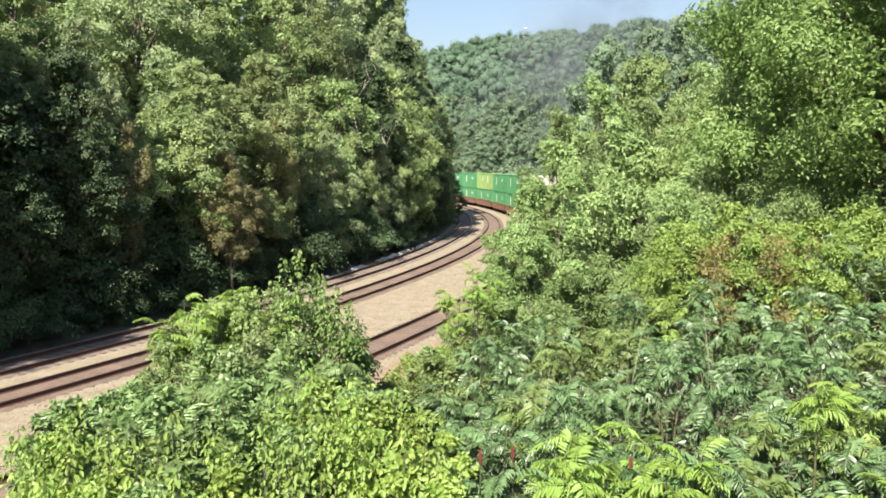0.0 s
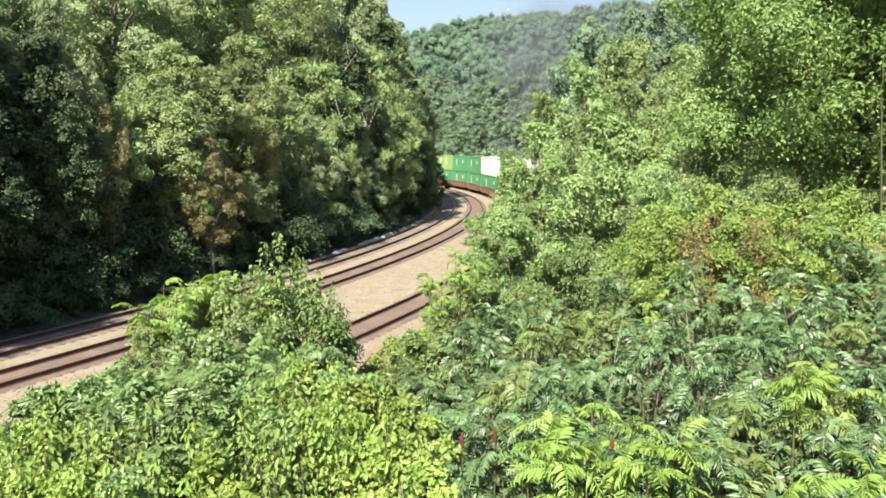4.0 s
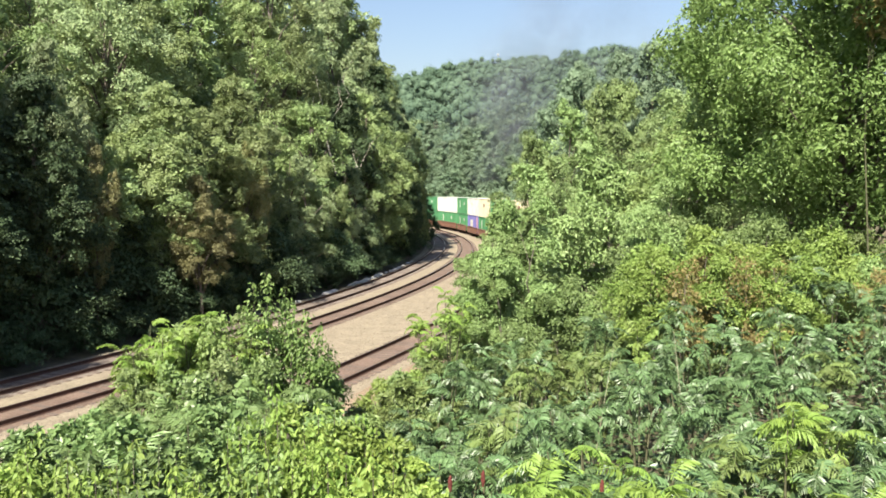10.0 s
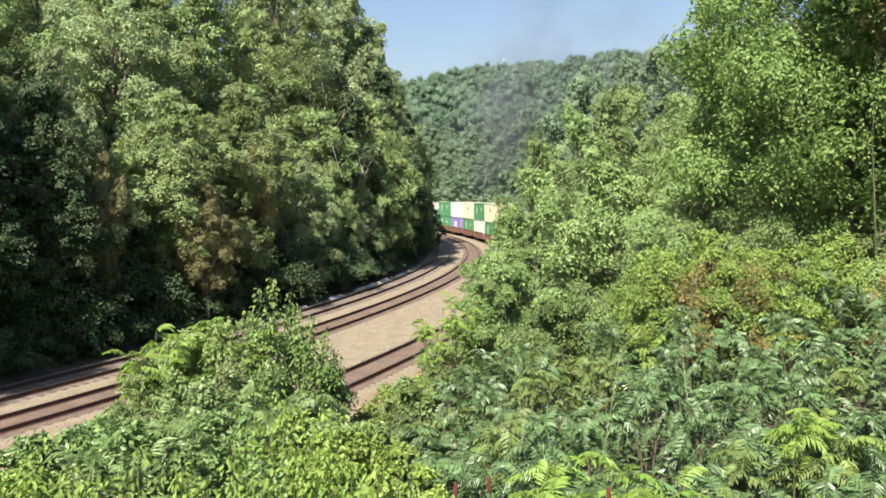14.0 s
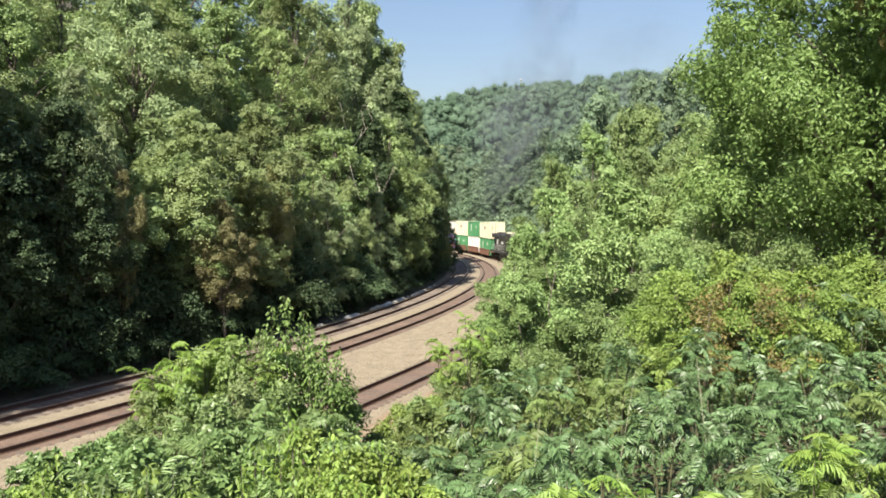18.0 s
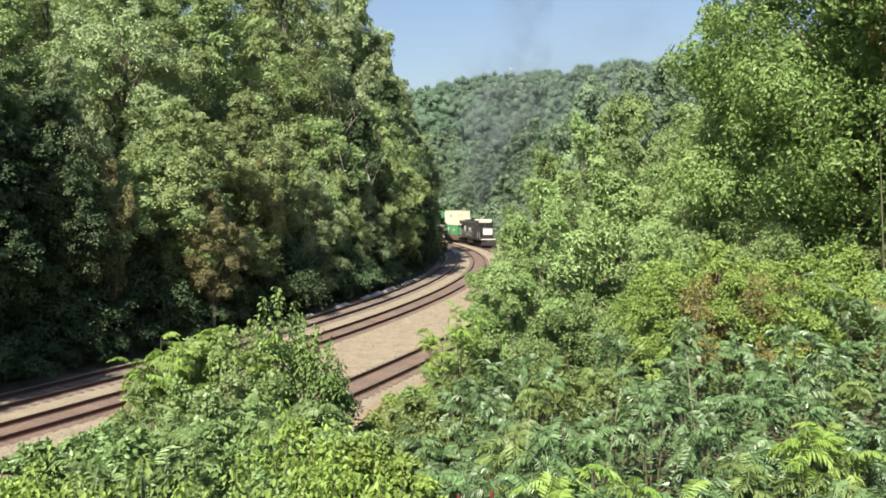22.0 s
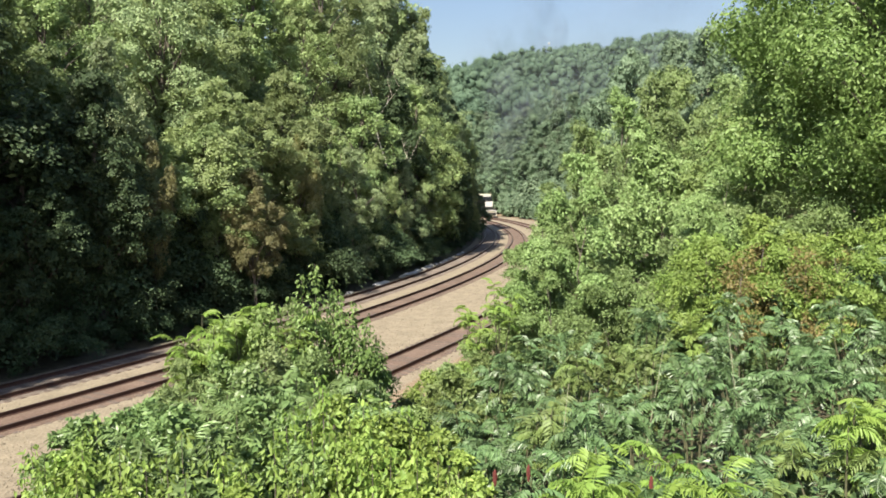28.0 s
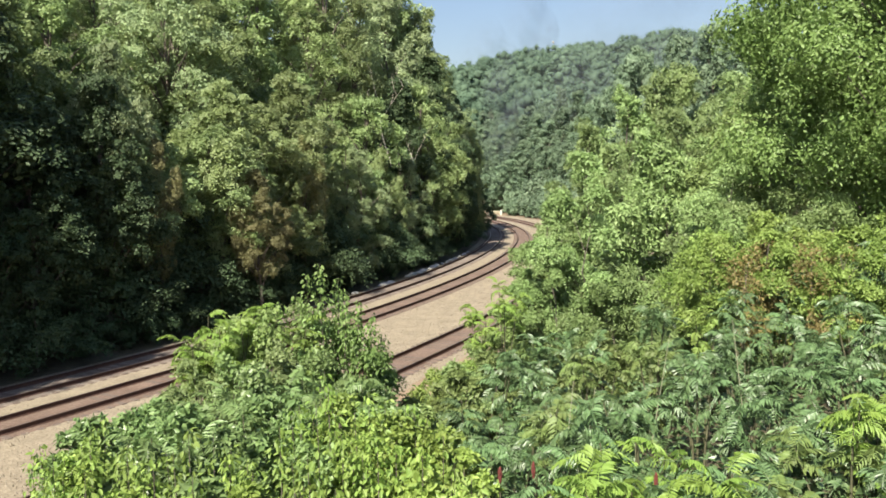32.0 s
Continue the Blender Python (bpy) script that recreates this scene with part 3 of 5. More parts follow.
# unseen tall trees added at the near end to shade the hill foot
for kind, x, y, h, w in ((1, -23.4, 30.0, 18.0, 0.8), (0, -24.4, 25.3, 23.5, 0.85), (2, -28.3, 18.5, 29.0, 1.4), (0, -28.8, 14.5, 30.0, 1.5), (2, -29.5, 30.0, 24.0, 1.3), (1, -31.5, 24.5, 27.0, 1.4), (0, -28.5, 19.0, 29.0, 1.4), (1, -34.0, 30.5, 24.0, 1.4)):
    hill_tree(kind, x, y, h, w, rng)
# those near (-22, 29) and (-5.6, 118) are added only for their shade
for kind, x, y, h, w in ( (12, -19.6, 38.9, 15.0, 0.6), (1, -22.4, 27.4, 19.0, 0.75), (13, -21.0, 31.2, 8.5, 0.5), (13, -22.6, 28.3, 9.5, 0.55), (1, -8.0, 96.0, 27.0, 0.85), (0, -10.5, 92.0, 30.0, 0.95), (2, -16.0, 46.5, 12.0, 0.66), (4, -14.6, 49.0, 11.0, 0.66), (0, -12.6, 53.0, 11.5, 0.64), (2, -10.2, 59.0, 11.0, 0.62), (4, -9.2, 64.0, 11.0, 0.55), (2, -7.5, 70.0, 10.5, 0.5), (0, -6.3, 76.0, 10.5, 0.5), (3, -5.2, 115.0, 20.0, 0.85), (3, -6.0, 121.5, 20.0, 0.85), (3, -3.9, 87.0, 13.0, 0.55), (3, -3.8, 99.0, 17.0, 0.5), (1, -4.6, 104.5, 18.0, 0.62), (1, -4.4, 111.0, 18.5, 0.64), (0, -7.6, 99.0, 19.5, 0.85), (2, -5.4, 101.0, 18.0, 0.66), (0, -2.9, 103.0, 16.0, 0.62), (1, -2.3, 101.0, 11.0, 0.56), (3, -2.1, 106.5, 9.5, 0.66), (2, -13.2, 92.0, 31.0, 1.0), (1, -9.6, 96.0, 25.0, 0.85)):
    hill_tree(kind, x, y, h, w, rng)
# mostly darkened trees along the foot, their colour standing for deep shade
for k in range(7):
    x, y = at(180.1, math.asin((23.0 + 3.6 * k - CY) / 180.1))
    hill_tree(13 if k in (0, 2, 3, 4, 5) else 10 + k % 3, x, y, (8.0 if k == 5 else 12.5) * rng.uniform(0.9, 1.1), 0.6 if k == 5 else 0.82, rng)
for x, y, h, w in ((-13.75, 44.8, 9.2, 0.5), (-12.8, 51.5, 11.5, 0.46), (-17.5, 39.3, 10.8, 0.34)):
    hill_tree(15, x, y, h, w, rng)

# a dead tree with bleached bare limbs, at the edge of the wood
dead = new("dead_tree")
dr = random.Random(3)


def dead_limb(p, way, length, r, depth):
    bm = bmesh.new()
    pts, d = [Vector(p)], Vector(way)
    for _ in range(4):
        d = (d + Vector((dr.uniform(-0.2, 0.2), dr.uniform(-0.2, 0.2), dr.uniform(-0.05, 0.15)))).normalized()
        pts.append(pts[-1] + d * length / 4)
    for k in range(4):
        rod(bm, pts[k], pts[k + 1], r * (1 - k * 0.22), r * (1 - (k + 1) * 0.22), 6)
    part("trunk" if depth == 0 else "limb", bm, M["deadwood"], dead)
    if depth < 3:
        for k in (2, 3, 4):
            side = Vector((dr.uniform(-0.8, 0.8), dr.uniform(-0.9, 0.5), dr.uniform(0.9, 1.7))).normalized()
            dead_limb(pts[k], side, length * dr.uniform(0.3, 0.48), r * 0.52, depth + 1)


dead_limb((0, 0, 0), (0.03, -0.05, 1), 13.5, 0.1, 0)
dead.matrix_basis = pose(-8.3, 71.0, float(ground_z(-8.3, 71.0)) - 0.2)
tagged(dead, "dead tree with bleached bare limbs at the edge of the wood", "tree")

# ---- trees outside the curve and behind the train ----
right_protos = {}


def bank_tree(kind, x, y, h, width, rng):
    m = pose(float(x), float(y), float(ground_z(x, y)) - 0.1, 0, 0, rng.uniform(0, 360))
    if kind not in right_protos:
        mat, label, prof, leaf = (("leaf_fresh", "bright green ash on the sunny bank beside the tracks", FULL, 0.26),
                                  ("leaf_green", "mid-green tree on the sunny bank beside the tracks", ROUND, 0.28),
                                  ("leaf_birch", "yellow-green birch on the sunny bank", FULL, 0.24),
                                  ("leaf_haze_tinted", "haze-tinted green tree behind the far bend of the line", FULL, 0.3))[kind]
        t = make_tree("tree", 70 + kind, 14.0, 4.4, 0.8, 24, 22000, leaf * 0.58, mat, prof, label, "tree", "trees on the outer bank", wide=0.6, jitter=0.3, fill=0.8, lump=(0.26, 0.42), parts=12, core=2, per=34, spray=0.33, shelf=0.2, up=0.2, girth=0.12)
        right_protos[kind] = t
    else:
        t = copy_thing(right_protos[kind], m)
    t.matrix_basis = m @ Matrix.Diagonal((width, width, h / 14.0, 1))
    return t


rng = random.Random(9)
for r, step, h, wide, a0, a1 in ((204.5, 5.5, 9.0, 0.8, -0.25, 0.2), (209.5, 6.5, 11.5, 1.0, -0.28, 0.45), (216.0, 7.5, 13.0, 1.1, -0.36, 0.5),
                                 (225.0, 8.5, 15.0, 1.3, -0.05, 0.5), (237.0, 10.0, 16.0, 1.4, 0.1, 0.5)):
    a = a0
    while a < a1:
        x, y = at(r + rng.uniform(-1.2, 1.2), a + rng.uniform(-0.3, 0.3) * step / r)
        if branch_gap(x, y) < 5.5 or (r < 230 and 92 < y < (140 if r < 220 else 152)) or (r > 230 and y < 185):
            a += step / r
            continue
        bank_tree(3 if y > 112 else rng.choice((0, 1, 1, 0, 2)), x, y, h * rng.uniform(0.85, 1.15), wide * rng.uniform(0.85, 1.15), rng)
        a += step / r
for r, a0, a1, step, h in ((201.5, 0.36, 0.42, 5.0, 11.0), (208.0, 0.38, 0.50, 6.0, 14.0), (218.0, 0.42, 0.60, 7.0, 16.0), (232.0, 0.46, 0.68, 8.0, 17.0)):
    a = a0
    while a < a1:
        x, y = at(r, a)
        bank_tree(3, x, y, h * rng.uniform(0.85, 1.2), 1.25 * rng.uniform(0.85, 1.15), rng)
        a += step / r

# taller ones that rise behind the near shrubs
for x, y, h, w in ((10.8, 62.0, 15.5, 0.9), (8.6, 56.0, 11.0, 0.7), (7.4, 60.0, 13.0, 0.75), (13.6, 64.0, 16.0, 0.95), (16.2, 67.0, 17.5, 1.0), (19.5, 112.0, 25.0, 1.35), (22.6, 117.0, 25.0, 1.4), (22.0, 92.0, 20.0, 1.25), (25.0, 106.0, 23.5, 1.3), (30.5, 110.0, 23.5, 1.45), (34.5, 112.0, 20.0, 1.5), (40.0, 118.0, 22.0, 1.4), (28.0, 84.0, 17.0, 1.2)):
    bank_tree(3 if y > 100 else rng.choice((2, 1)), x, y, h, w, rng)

# ---- undergrowth at the foot of the hill, darkened for the shade ----
rng = random.Random(14)
first = None
a = -0.52
while a < 0.36:
    x, y = at(181.5 + rng.uniform(-0.7, 0.6), a)
    m = pose(float(x), float(y), float(ground_z(x, y)) - 0.1, 0, 0, rng.uniform(0, 360))
    if first is None:
        first = make_tree("shrub", 90, 2.6, 1.7, 0.1, 10, 5200, 0.085, "leaf_shade_dark", FULL, "green undergrowth shrub darkened for the shade at the hill foot", "shrub", "undergrowth along the track")
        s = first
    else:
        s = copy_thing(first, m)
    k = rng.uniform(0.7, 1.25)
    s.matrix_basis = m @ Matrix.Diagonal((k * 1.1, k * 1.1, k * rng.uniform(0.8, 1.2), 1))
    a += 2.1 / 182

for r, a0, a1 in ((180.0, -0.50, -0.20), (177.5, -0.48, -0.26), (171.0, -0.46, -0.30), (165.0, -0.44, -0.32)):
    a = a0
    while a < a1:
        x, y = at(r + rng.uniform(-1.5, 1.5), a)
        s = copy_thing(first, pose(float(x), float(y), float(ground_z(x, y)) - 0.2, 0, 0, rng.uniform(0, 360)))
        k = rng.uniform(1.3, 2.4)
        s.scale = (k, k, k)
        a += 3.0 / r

# shrubs on the far outer bank, behind the train
hazy = None
for r, a0, a1 in ((199.6, 0.14, 0.34), (202.0, 0.10, 0.42), (205.0, 0.08, 0.44)):
    a = a0
    while a < a1:
        x, y = at(r + rng.uniform(-0.6, 0.6), a)
        if branch_gap(x, y) > 4.0:
            m = pose(float(x), float(y), float(ground_z(x, y)) - 0.2, 0, 0, rng.uniform(0, 360))
            if hazy is None:
                s = hazy = make_tree("shrub", 91, 3.0, 1.9, 0.1, 10, 1600, 0.26, "leaf_haze_tinted", FULL, "haze-tinted green shrub on the bank behind the far bend", "shrub", "shrubs behind the far bend", wide=0.7, parts=4)
            else:
                s = copy_thing(hazy, m)
            k = rng.uniform(1.0, 1.6) + (r - 199) * 0.12
            s.matrix_basis = m @ Matrix.Diagonal((k, k, k * rng.uniform(0.9, 1.2), 1))
        a += 3.2 / r

# ---- far wooded ridge ----
g = np.random.default_rng(77)
n = 2300
wx, wy = g.uniform(-60, 220, n), 235 + 410 * g.random(n) ** 0.8
keep = (wx - 0.085 * wy > -12 - 0.15 * wy) & (wx - 0.085 * wy < 15 + 0.24 * wy)
wx, wy = wx[keep], wy[keep]
wz = ground_z(wx, wy) + g.uniform(-6, 4.0, len(wx))
tree_r = g.uniform(3.0, 7.0, len(wx))
# each crown: one body and four lobes that stand out from it
lobe = np.repeat(np.arange(len(wx)), 5)
body = np.tile([True, False, False, False, False], len(wx))
way = unit(g.normal(size=(len(lobe), 3)) + [0, -0.5, 0.5])
centres = np.stack([wx, wy, wz + 7.0], 1)[lobe] + way * (tree_r[lobe] * np.where(body, 0.0, 0.75))[:, None]
rad = tree_r[lobe] * np.where(body, 0.8, g.uniform(0.28, 0.66, len(lobe)))
per = 40
i = np.repeat(np.arange(len(rad)), per)
d = unit(g.normal(size=(len(i), 3)) + [0, -0.4, 0.4])
P = centres[i] + d * (rad[i] * g.uniform(0.78, 1.12, len(i)))[:, None]
woods = new("far_woods", leaf_mesh("far_woods", P, unit(d + [0, 0, 0.15] + 0.16 * g.normal(size=d.shape)), g.normal(size=d.shape), g.uniform(0.5, 0.95, len(i)), M["leaf_far_hazed"], 0.8))
bm = bmesh.new()
bmesh.ops.create_icosphere(bm, subdivisions=1, radius=1)
U, T = np.array([v.co[:] for v in bm.verts]), np.array([[v.index for v in f.verts] for f in bm.faces])
bm.free()
V = centres[:, None] + U[None] * (rad[:, None] * g.uniform(0.5, 0.8, (len(rad), len(U))))[..., None]
inner = (np.arange(len(rad))[:, None, None] * len(U) + T[None]).reshape(-1, 3)
crowns = part("crowns", mesh_from("crowns", V.reshape(-1, 3), inner, M["leaf_far_hazed"], True), None, woods)
tagged(crowns, kind="stuff")
tagged(woods, "green forest on the far ridge with haze in its leaf colour", "woods", kind="stuff")

# ---- shrubs on the bank before the camera ----
def shrub(name, seed, x, y, h, radius, mat, leaves, size, label, category="shrub", prof=FULL, lobes=9, low=0.1, group="shrubs on the bank", **more):
    t = make_tree(name, seed, h, radius, low, lobes, leaves, size, mat, prof, label, category, group, **more)
    t.matrix_basis = pose(x, y, float(ground_z(x, y)) - 0.05, 0, 0, seed * 37 % 360)
    return t


def tube(pts, radii, mat, sides=6):
    """A bent, tapered stem in one piece."""
    v, f = [], []
    for p, r in zip(pts, radii):
        v += [(p[0] + r * math.cos(6.283 * k / sides), p[1] + r * math.sin(6.283 * k / sides), p[2]) for k in range(sides)]
    for i in range(len(pts) - 1):
        for k in range(sides):
            a, b = i * sides + k, i * sides + (k + 1) % sides
            f.append((a, b, b + sides, a + sides))
    return mesh_from("stem", v, f, mat, True)


def topped(name, seed, x, y, top, radius, mat, leaves, size, label, deep=2.0, **more):
    """A shrub whose leaves reach up to the height top and hang down to deep below it."""
    h = (top - float(ground_z(x, y))) / 0.97
    if y > 15:
        leaves, size = int(leaves * 1.25), size * 0.84
    return shrub(name, seed, x, y, h, radius, mat, leaves, size, label, low=max(0.1, h - deep), **{"jitter": 0.6, "fine": y < 10.8, "fill": 0.6, "girth": 0.03, "wide": 0.44, "droop": 0.6, "spray": 0.34, "up": 0.35, **more})


def sapling(label, x, y, seed, shoots, mat="leaf_birch"):
    """A clump of thin shoots, each with leaves all along it: offset across, height of the tip, leaves."""
    rng, g = random.Random(seed), np.random.default_rng(seed)
    root = new("sapling")
    z0 = float(ground_z(x, y))
    for dx, top, count in shoots:
        count = int(count * 3.6)
        h, dy = top - z0, rng.uniform(-0.5, 0.4)
        pts = [np.array((dx * 0.15, dy * 0.15, 0.0)), np.array((dx * 0.45, dy * 0.6, h * 0.45)), np.array((dx * 0.9, dy, h * 0.8)), np.array((dx, dy, h))]
        part("stem", tube([tuple(p) for p in pts], [0.022, 0.013, 0.006, 0.002], M["bark"]), None, root)
        t = g.uniform(0.9, 3.0, count)
        k = np.minimum(t.astype(int), 2)
        arr = np.array(pts)
        P = arr[k] + (arr[k + 1] - arr[k]) * (t - k)[:, None]
        out = unit(g.normal(size=(count, 3)) * [1, 1, 0.3])
        P = P + out * (g.uniform(0.0, 0.3, count) * np.interp(t, [0.9, 2, 3], [1.5, 1.0, 0.25]))[:, None]
        part("foliage", leaf_mesh("foliage", P, unit(out + [0, 0, 0.6] + 0.5 * g.normal(size=P.shape)), out - [0, 0, 0.7], g.uniform(0.055, 0.098, count), M[mat], 0.55, True), None, root)
    root.matrix_basis = pose(x, y, z0 - 0.05)
    return tagged(root, label, "sapling", "shrubs on the bank")


TREES = "trees on the outer bank"
# the tall tree and its neighbours
shrub("tree", 201, 12.2, 22.5, 15.2, 6.0, "leaf_ash", 140000, 0.12, "tall leafy green tree with a full crown beside the line", "tree", [1.0, 1.0, 0.92, 0.76, 0.38], 46, 3.0, TREES, jitter=0.5, fill=1.4, lump=(0.3, 0.44), parts=15, core=4, per=44, spray=0.24, wide=0.5, droop=0.7, shelf=0.05, up=0.1, girth=0.17)
shrub("tree", 202, 17.0, 19.0, 14.0, 4.5, "leaf_green", 18000, 0.16, "leafy green tree with a dense crown beside the line", "tree", FULL, 20, 0.6, TREES, jitter=0.42, fill=0.8, parts=12, core=2)
shrub("tree", 203, 10.75, 18.8, 11.4, 1.15, "leaf_rust", 9000, 0.1, "thin tree with browning leaves beside the tall green tree", "tree", ROUND, 10, 8.2, TREES, girth=0.03, shelf=0.3, up=0.3, bark="stem")
shrub("small_tree", 204, 6.0, 27.0, 7.7, 3.2, "leaf_birch", 26000, 0.14, "vine-covered yellow-green small tree on the bank", "tree", FULL, 18, 0.3, TREES, jitter=0.42, fill=0.8, parts=12, core=3, per=26, spray=0.24, wide=0.42, droop=0.6, shelf=0.3, up=0.3)
shrub("small_tree", 205, 3.3, 27.0, 6.9, 2.3, "leaf_birch", 18000, 0.11, "yellow-green birch sapling clump on the bank", "tree", FULL, 14, 0.2, TREES, jitter=0.42, fill=0.8, parts=12, core=3, per=26, spray=0.24, wide=0.42, droop=0.6, shelf=0.3, up=0.3)
shrub("small_tree", 206, 10.2, 31.0, 8.9, 3.6, "leaf_fresh", 30000, 0.125, "bright green small tree on the bank", "tree", FULL, 18, 0.3, TREES, jitter=0.42, fill=0.8, parts=12, core=3, per=26, spray=0.24, shelf=0.3, up=0.3)
shrub("small_tree", 212, 2.5, 29.0, 7.0, 1.9, "leaf_birch", 11000, 0.11, "yellow-green leafy sapling clump on the bank", "tree", FULL, 12, 0.2, TREES, jitter=0.42, fill=0.8, parts=12, core=3, per=26, spray=0.24, wide=0.42, droop=0.6, shelf=0.3, up=0.3)
topped("shrub", 207, 1.7, 26.0, 5.5, 1.6, "leaf_birch", 13500, 0.104, "yellow-green leafy shrub at the edge of the ballast", 4.0)
topped("shrub", 208, 0.4, 21.6, 4.4, 1.5, "leaf_fresh", 12000, 0.104, "bright green leafy shrub overhanging the outer track", 3.2)
topped("shrub", 213, 1.7, 23.5, 5.0, 1.6, "leaf_fresh", 12000, 0.104, "bright green leafy shrub on the bank", 3.2)
topped("shrub", 209, 5.3, 21.5, 6.3, 2.4, "leaf_birch", 19500, 0.104, "small-leaved yellow-green shrub on the bank", 4.0)
topped("shrub", 214, 3.4, 21.0, 5.6, 2.0, "leaf_birch", 16500, 0.104, "small-leaved yellow-green shrub on the bank", 4.0)
topped("shrub", 271, 6.7, 21.8, 8.1, 1.7, "leaf_birch", 16000, 0.09, "tall olive-green small-leaved shrub on the bank", 4.2, shelf=0.5)
topped("shrub", 272, 9.2, 21.6, 8.4, 1.8, "leaf_birch", 16000, 0.09, "tall olive-green small-leaved shrub on the bank", 4.2, shelf=0.5)
topped("shrub", 273, 8.1, 22.8, 9.2, 2.0, "leaf_birch", 20000, 0.09, "tall olive-green small-leaved shrub on the bank", 4.6)
topped("shrub", 210, 7.2, 20.0, 6.9, 1.7, "leaf_lime", 9750, 0.12, "lime-green shrub on the bank", 2.5)
topped("shrub", 215, 6.3, 18.0, 6.6, 0.8, "leaf_rust", 4000, 0.112, "shrub with browning leaves on the bank", 2.5)
topped("shrub", 216, 10.2, 20.0, 6.9, 1.8, "leaf_lime", 9750, 0.12, "lime-green shrub on the bank", 2.5)
topped("shrub", 211, 2.6, 17.5, 4.4, 1.8, "leaf_fresh", 13500, 0.104, "dense green shrub on the bank", 2.5)
topped("shrub", 217, 4.6, 17.5, 5.0, 1.8, "leaf_birch", 13500, 0.104, "small-leaved yellow-green shrub on the bank", 2.5)
topped("shrub", 218, 0.3, 18.5, 3.4, 1.3, "leaf_fresh", 6000, 0.12, "bright green leafy shrub near the outer track", 2.2)
for k, (x, y, top, r, mat) in enumerate(((5.3, 18.3, 6.25, 1.4, "leaf_lime"), (6.5, 17.6, 5.75, 1.0, "leaf_lime"), (9.0, 18.3, 6.15, 1.4, "leaf_lime"), (7.8, 17.6, 5.85, 0.8, "leaf_rust"), (7.1, 18.4, 6.2, 0.9, "leaf_lime"), (10.2, 17.4, 5.75, 0.7, "leaf_rust"), (11.6, 17.0, 5.6, 0.6, "leaf_rust"), (10.6, 18.2, 6.2, 1.4, "leaf_birch"), (12.0, 18.0, 6.2, 1.4, "leaf_lime"),
                                        (11.2, 19.6, 6.9, 1.5, "leaf_fresh"), (8.9, 20.6, 7.0, 1.7, "leaf_birch"), (13.0, 19.2, 6.9, 1.5, "leaf_fresh"), (5.4, 16.7, 5.95, 1.1, "leaf_rust"), (6.8, 16.8, 5.9, 1.0, "leaf_rust"), (4.8, 17.0, 6.2, 0.9, "leaf_lime"), (6.1, 17.1, 6.2, 0.9, "leaf_lime"), (7.6, 17.0, 6.05, 0.9, "leaf_lime"), (-0.5, 13.2, 4.6, 0.9, "leaf_fresh"), (-0.9, 11.6, 4.45, 0.8, "leaf_fresh"), (0.1, 15.6, 4.3, 1.1, "leaf_fresh"))):
    top += 0.45 if y > 16 and mat in ("leaf_lime", "leaf_rust") else 0.0
    topped("shrub", 240 + k, x, y, top, r, mat, 1900 if mat == "leaf_rust" else 6500, 0.085 if mat == "leaf_rust" else 0.1, {"leaf_lime": "lime-green shrub on the bank", "leaf_rust": "shrub with browning leaves on the bank"}.get(mat, "yellow-green small-leaved shrub on the bank"), 2.4, spray=1.1 if mat == "leaf_rust" else 0.6, fill=0.3 if mat == "leaf_rust" else 0.7)
topped("shrub", 216, 1.6, 26.8, 5.6, 1.3, "leaf_birch", 9000, 0.104, "yellow-green leafy shrub at the edge of the ballast", 4.5)
topped("shrub", 219, 2.5, 28.2, 6.2, 1.3, "leaf_birch", 9000, 0.104, "yellow-green leafy shrub at the edge of the ballast", 4.5)
topped("shrub", 221, 2.35, 25.6, 6.75, 1.3, "leaf_birch", 12000, 0.09, "yellow-green leafy shrub at the edge of the ballast", 3.6, spray=0.3, jitter=0.6)
topped("shrub", 222, 1.55, 24.5, 6.05, 1.0, "leaf_birch", 9000, 0.095, "yellow-green leafy shrub at the edge of the ballast", 3.2)
topped("shrub", 224, 1.05, 22.9, 5.25, 0.9, "leaf_birch", 8000, 0.095, "yellow-green leafy shrub at the edge of the ballast", 2.8)
topped("shrub", 225, 2.8, 22.4, 8.4, 1.85, "leaf_birch", 24000, 0.105, "tall yellow-green small-leaved shrub beside the ballast", 5.5)
topped("shrub", 226, 1.75, 22.0, 7.0, 1.05, "leaf_birch", 11000, 0.1, "yellow-green small-leaved shrub beside the ballast", 4.2)
# low ones that hang out towards the outer track
for k, (x, y, top, r, mat) in enumerate(((-0.95, 16.6, 3.95, 0.8, "leaf_birch"), (-1.2, 15.2, 4.0, 0.75, "leaf_lime"), (-1.1, 14.2, 4.1, 0.8, "leaf_fresh"), (-0.55, 17.4, 3.75, 0.8, "leaf_lime"), (-0.2, 16.6, 4.15, 0.9, "leaf_birch"), (-0.6, 14.6, 4.35, 0.8, "leaf_birch"))):
    topped("shrub", 320 + k, x, y, top, r, mat, 6000, 0.08, "low small-leaved yellow-green shrub at the foot of the bank", 1.9, spray=0.55)
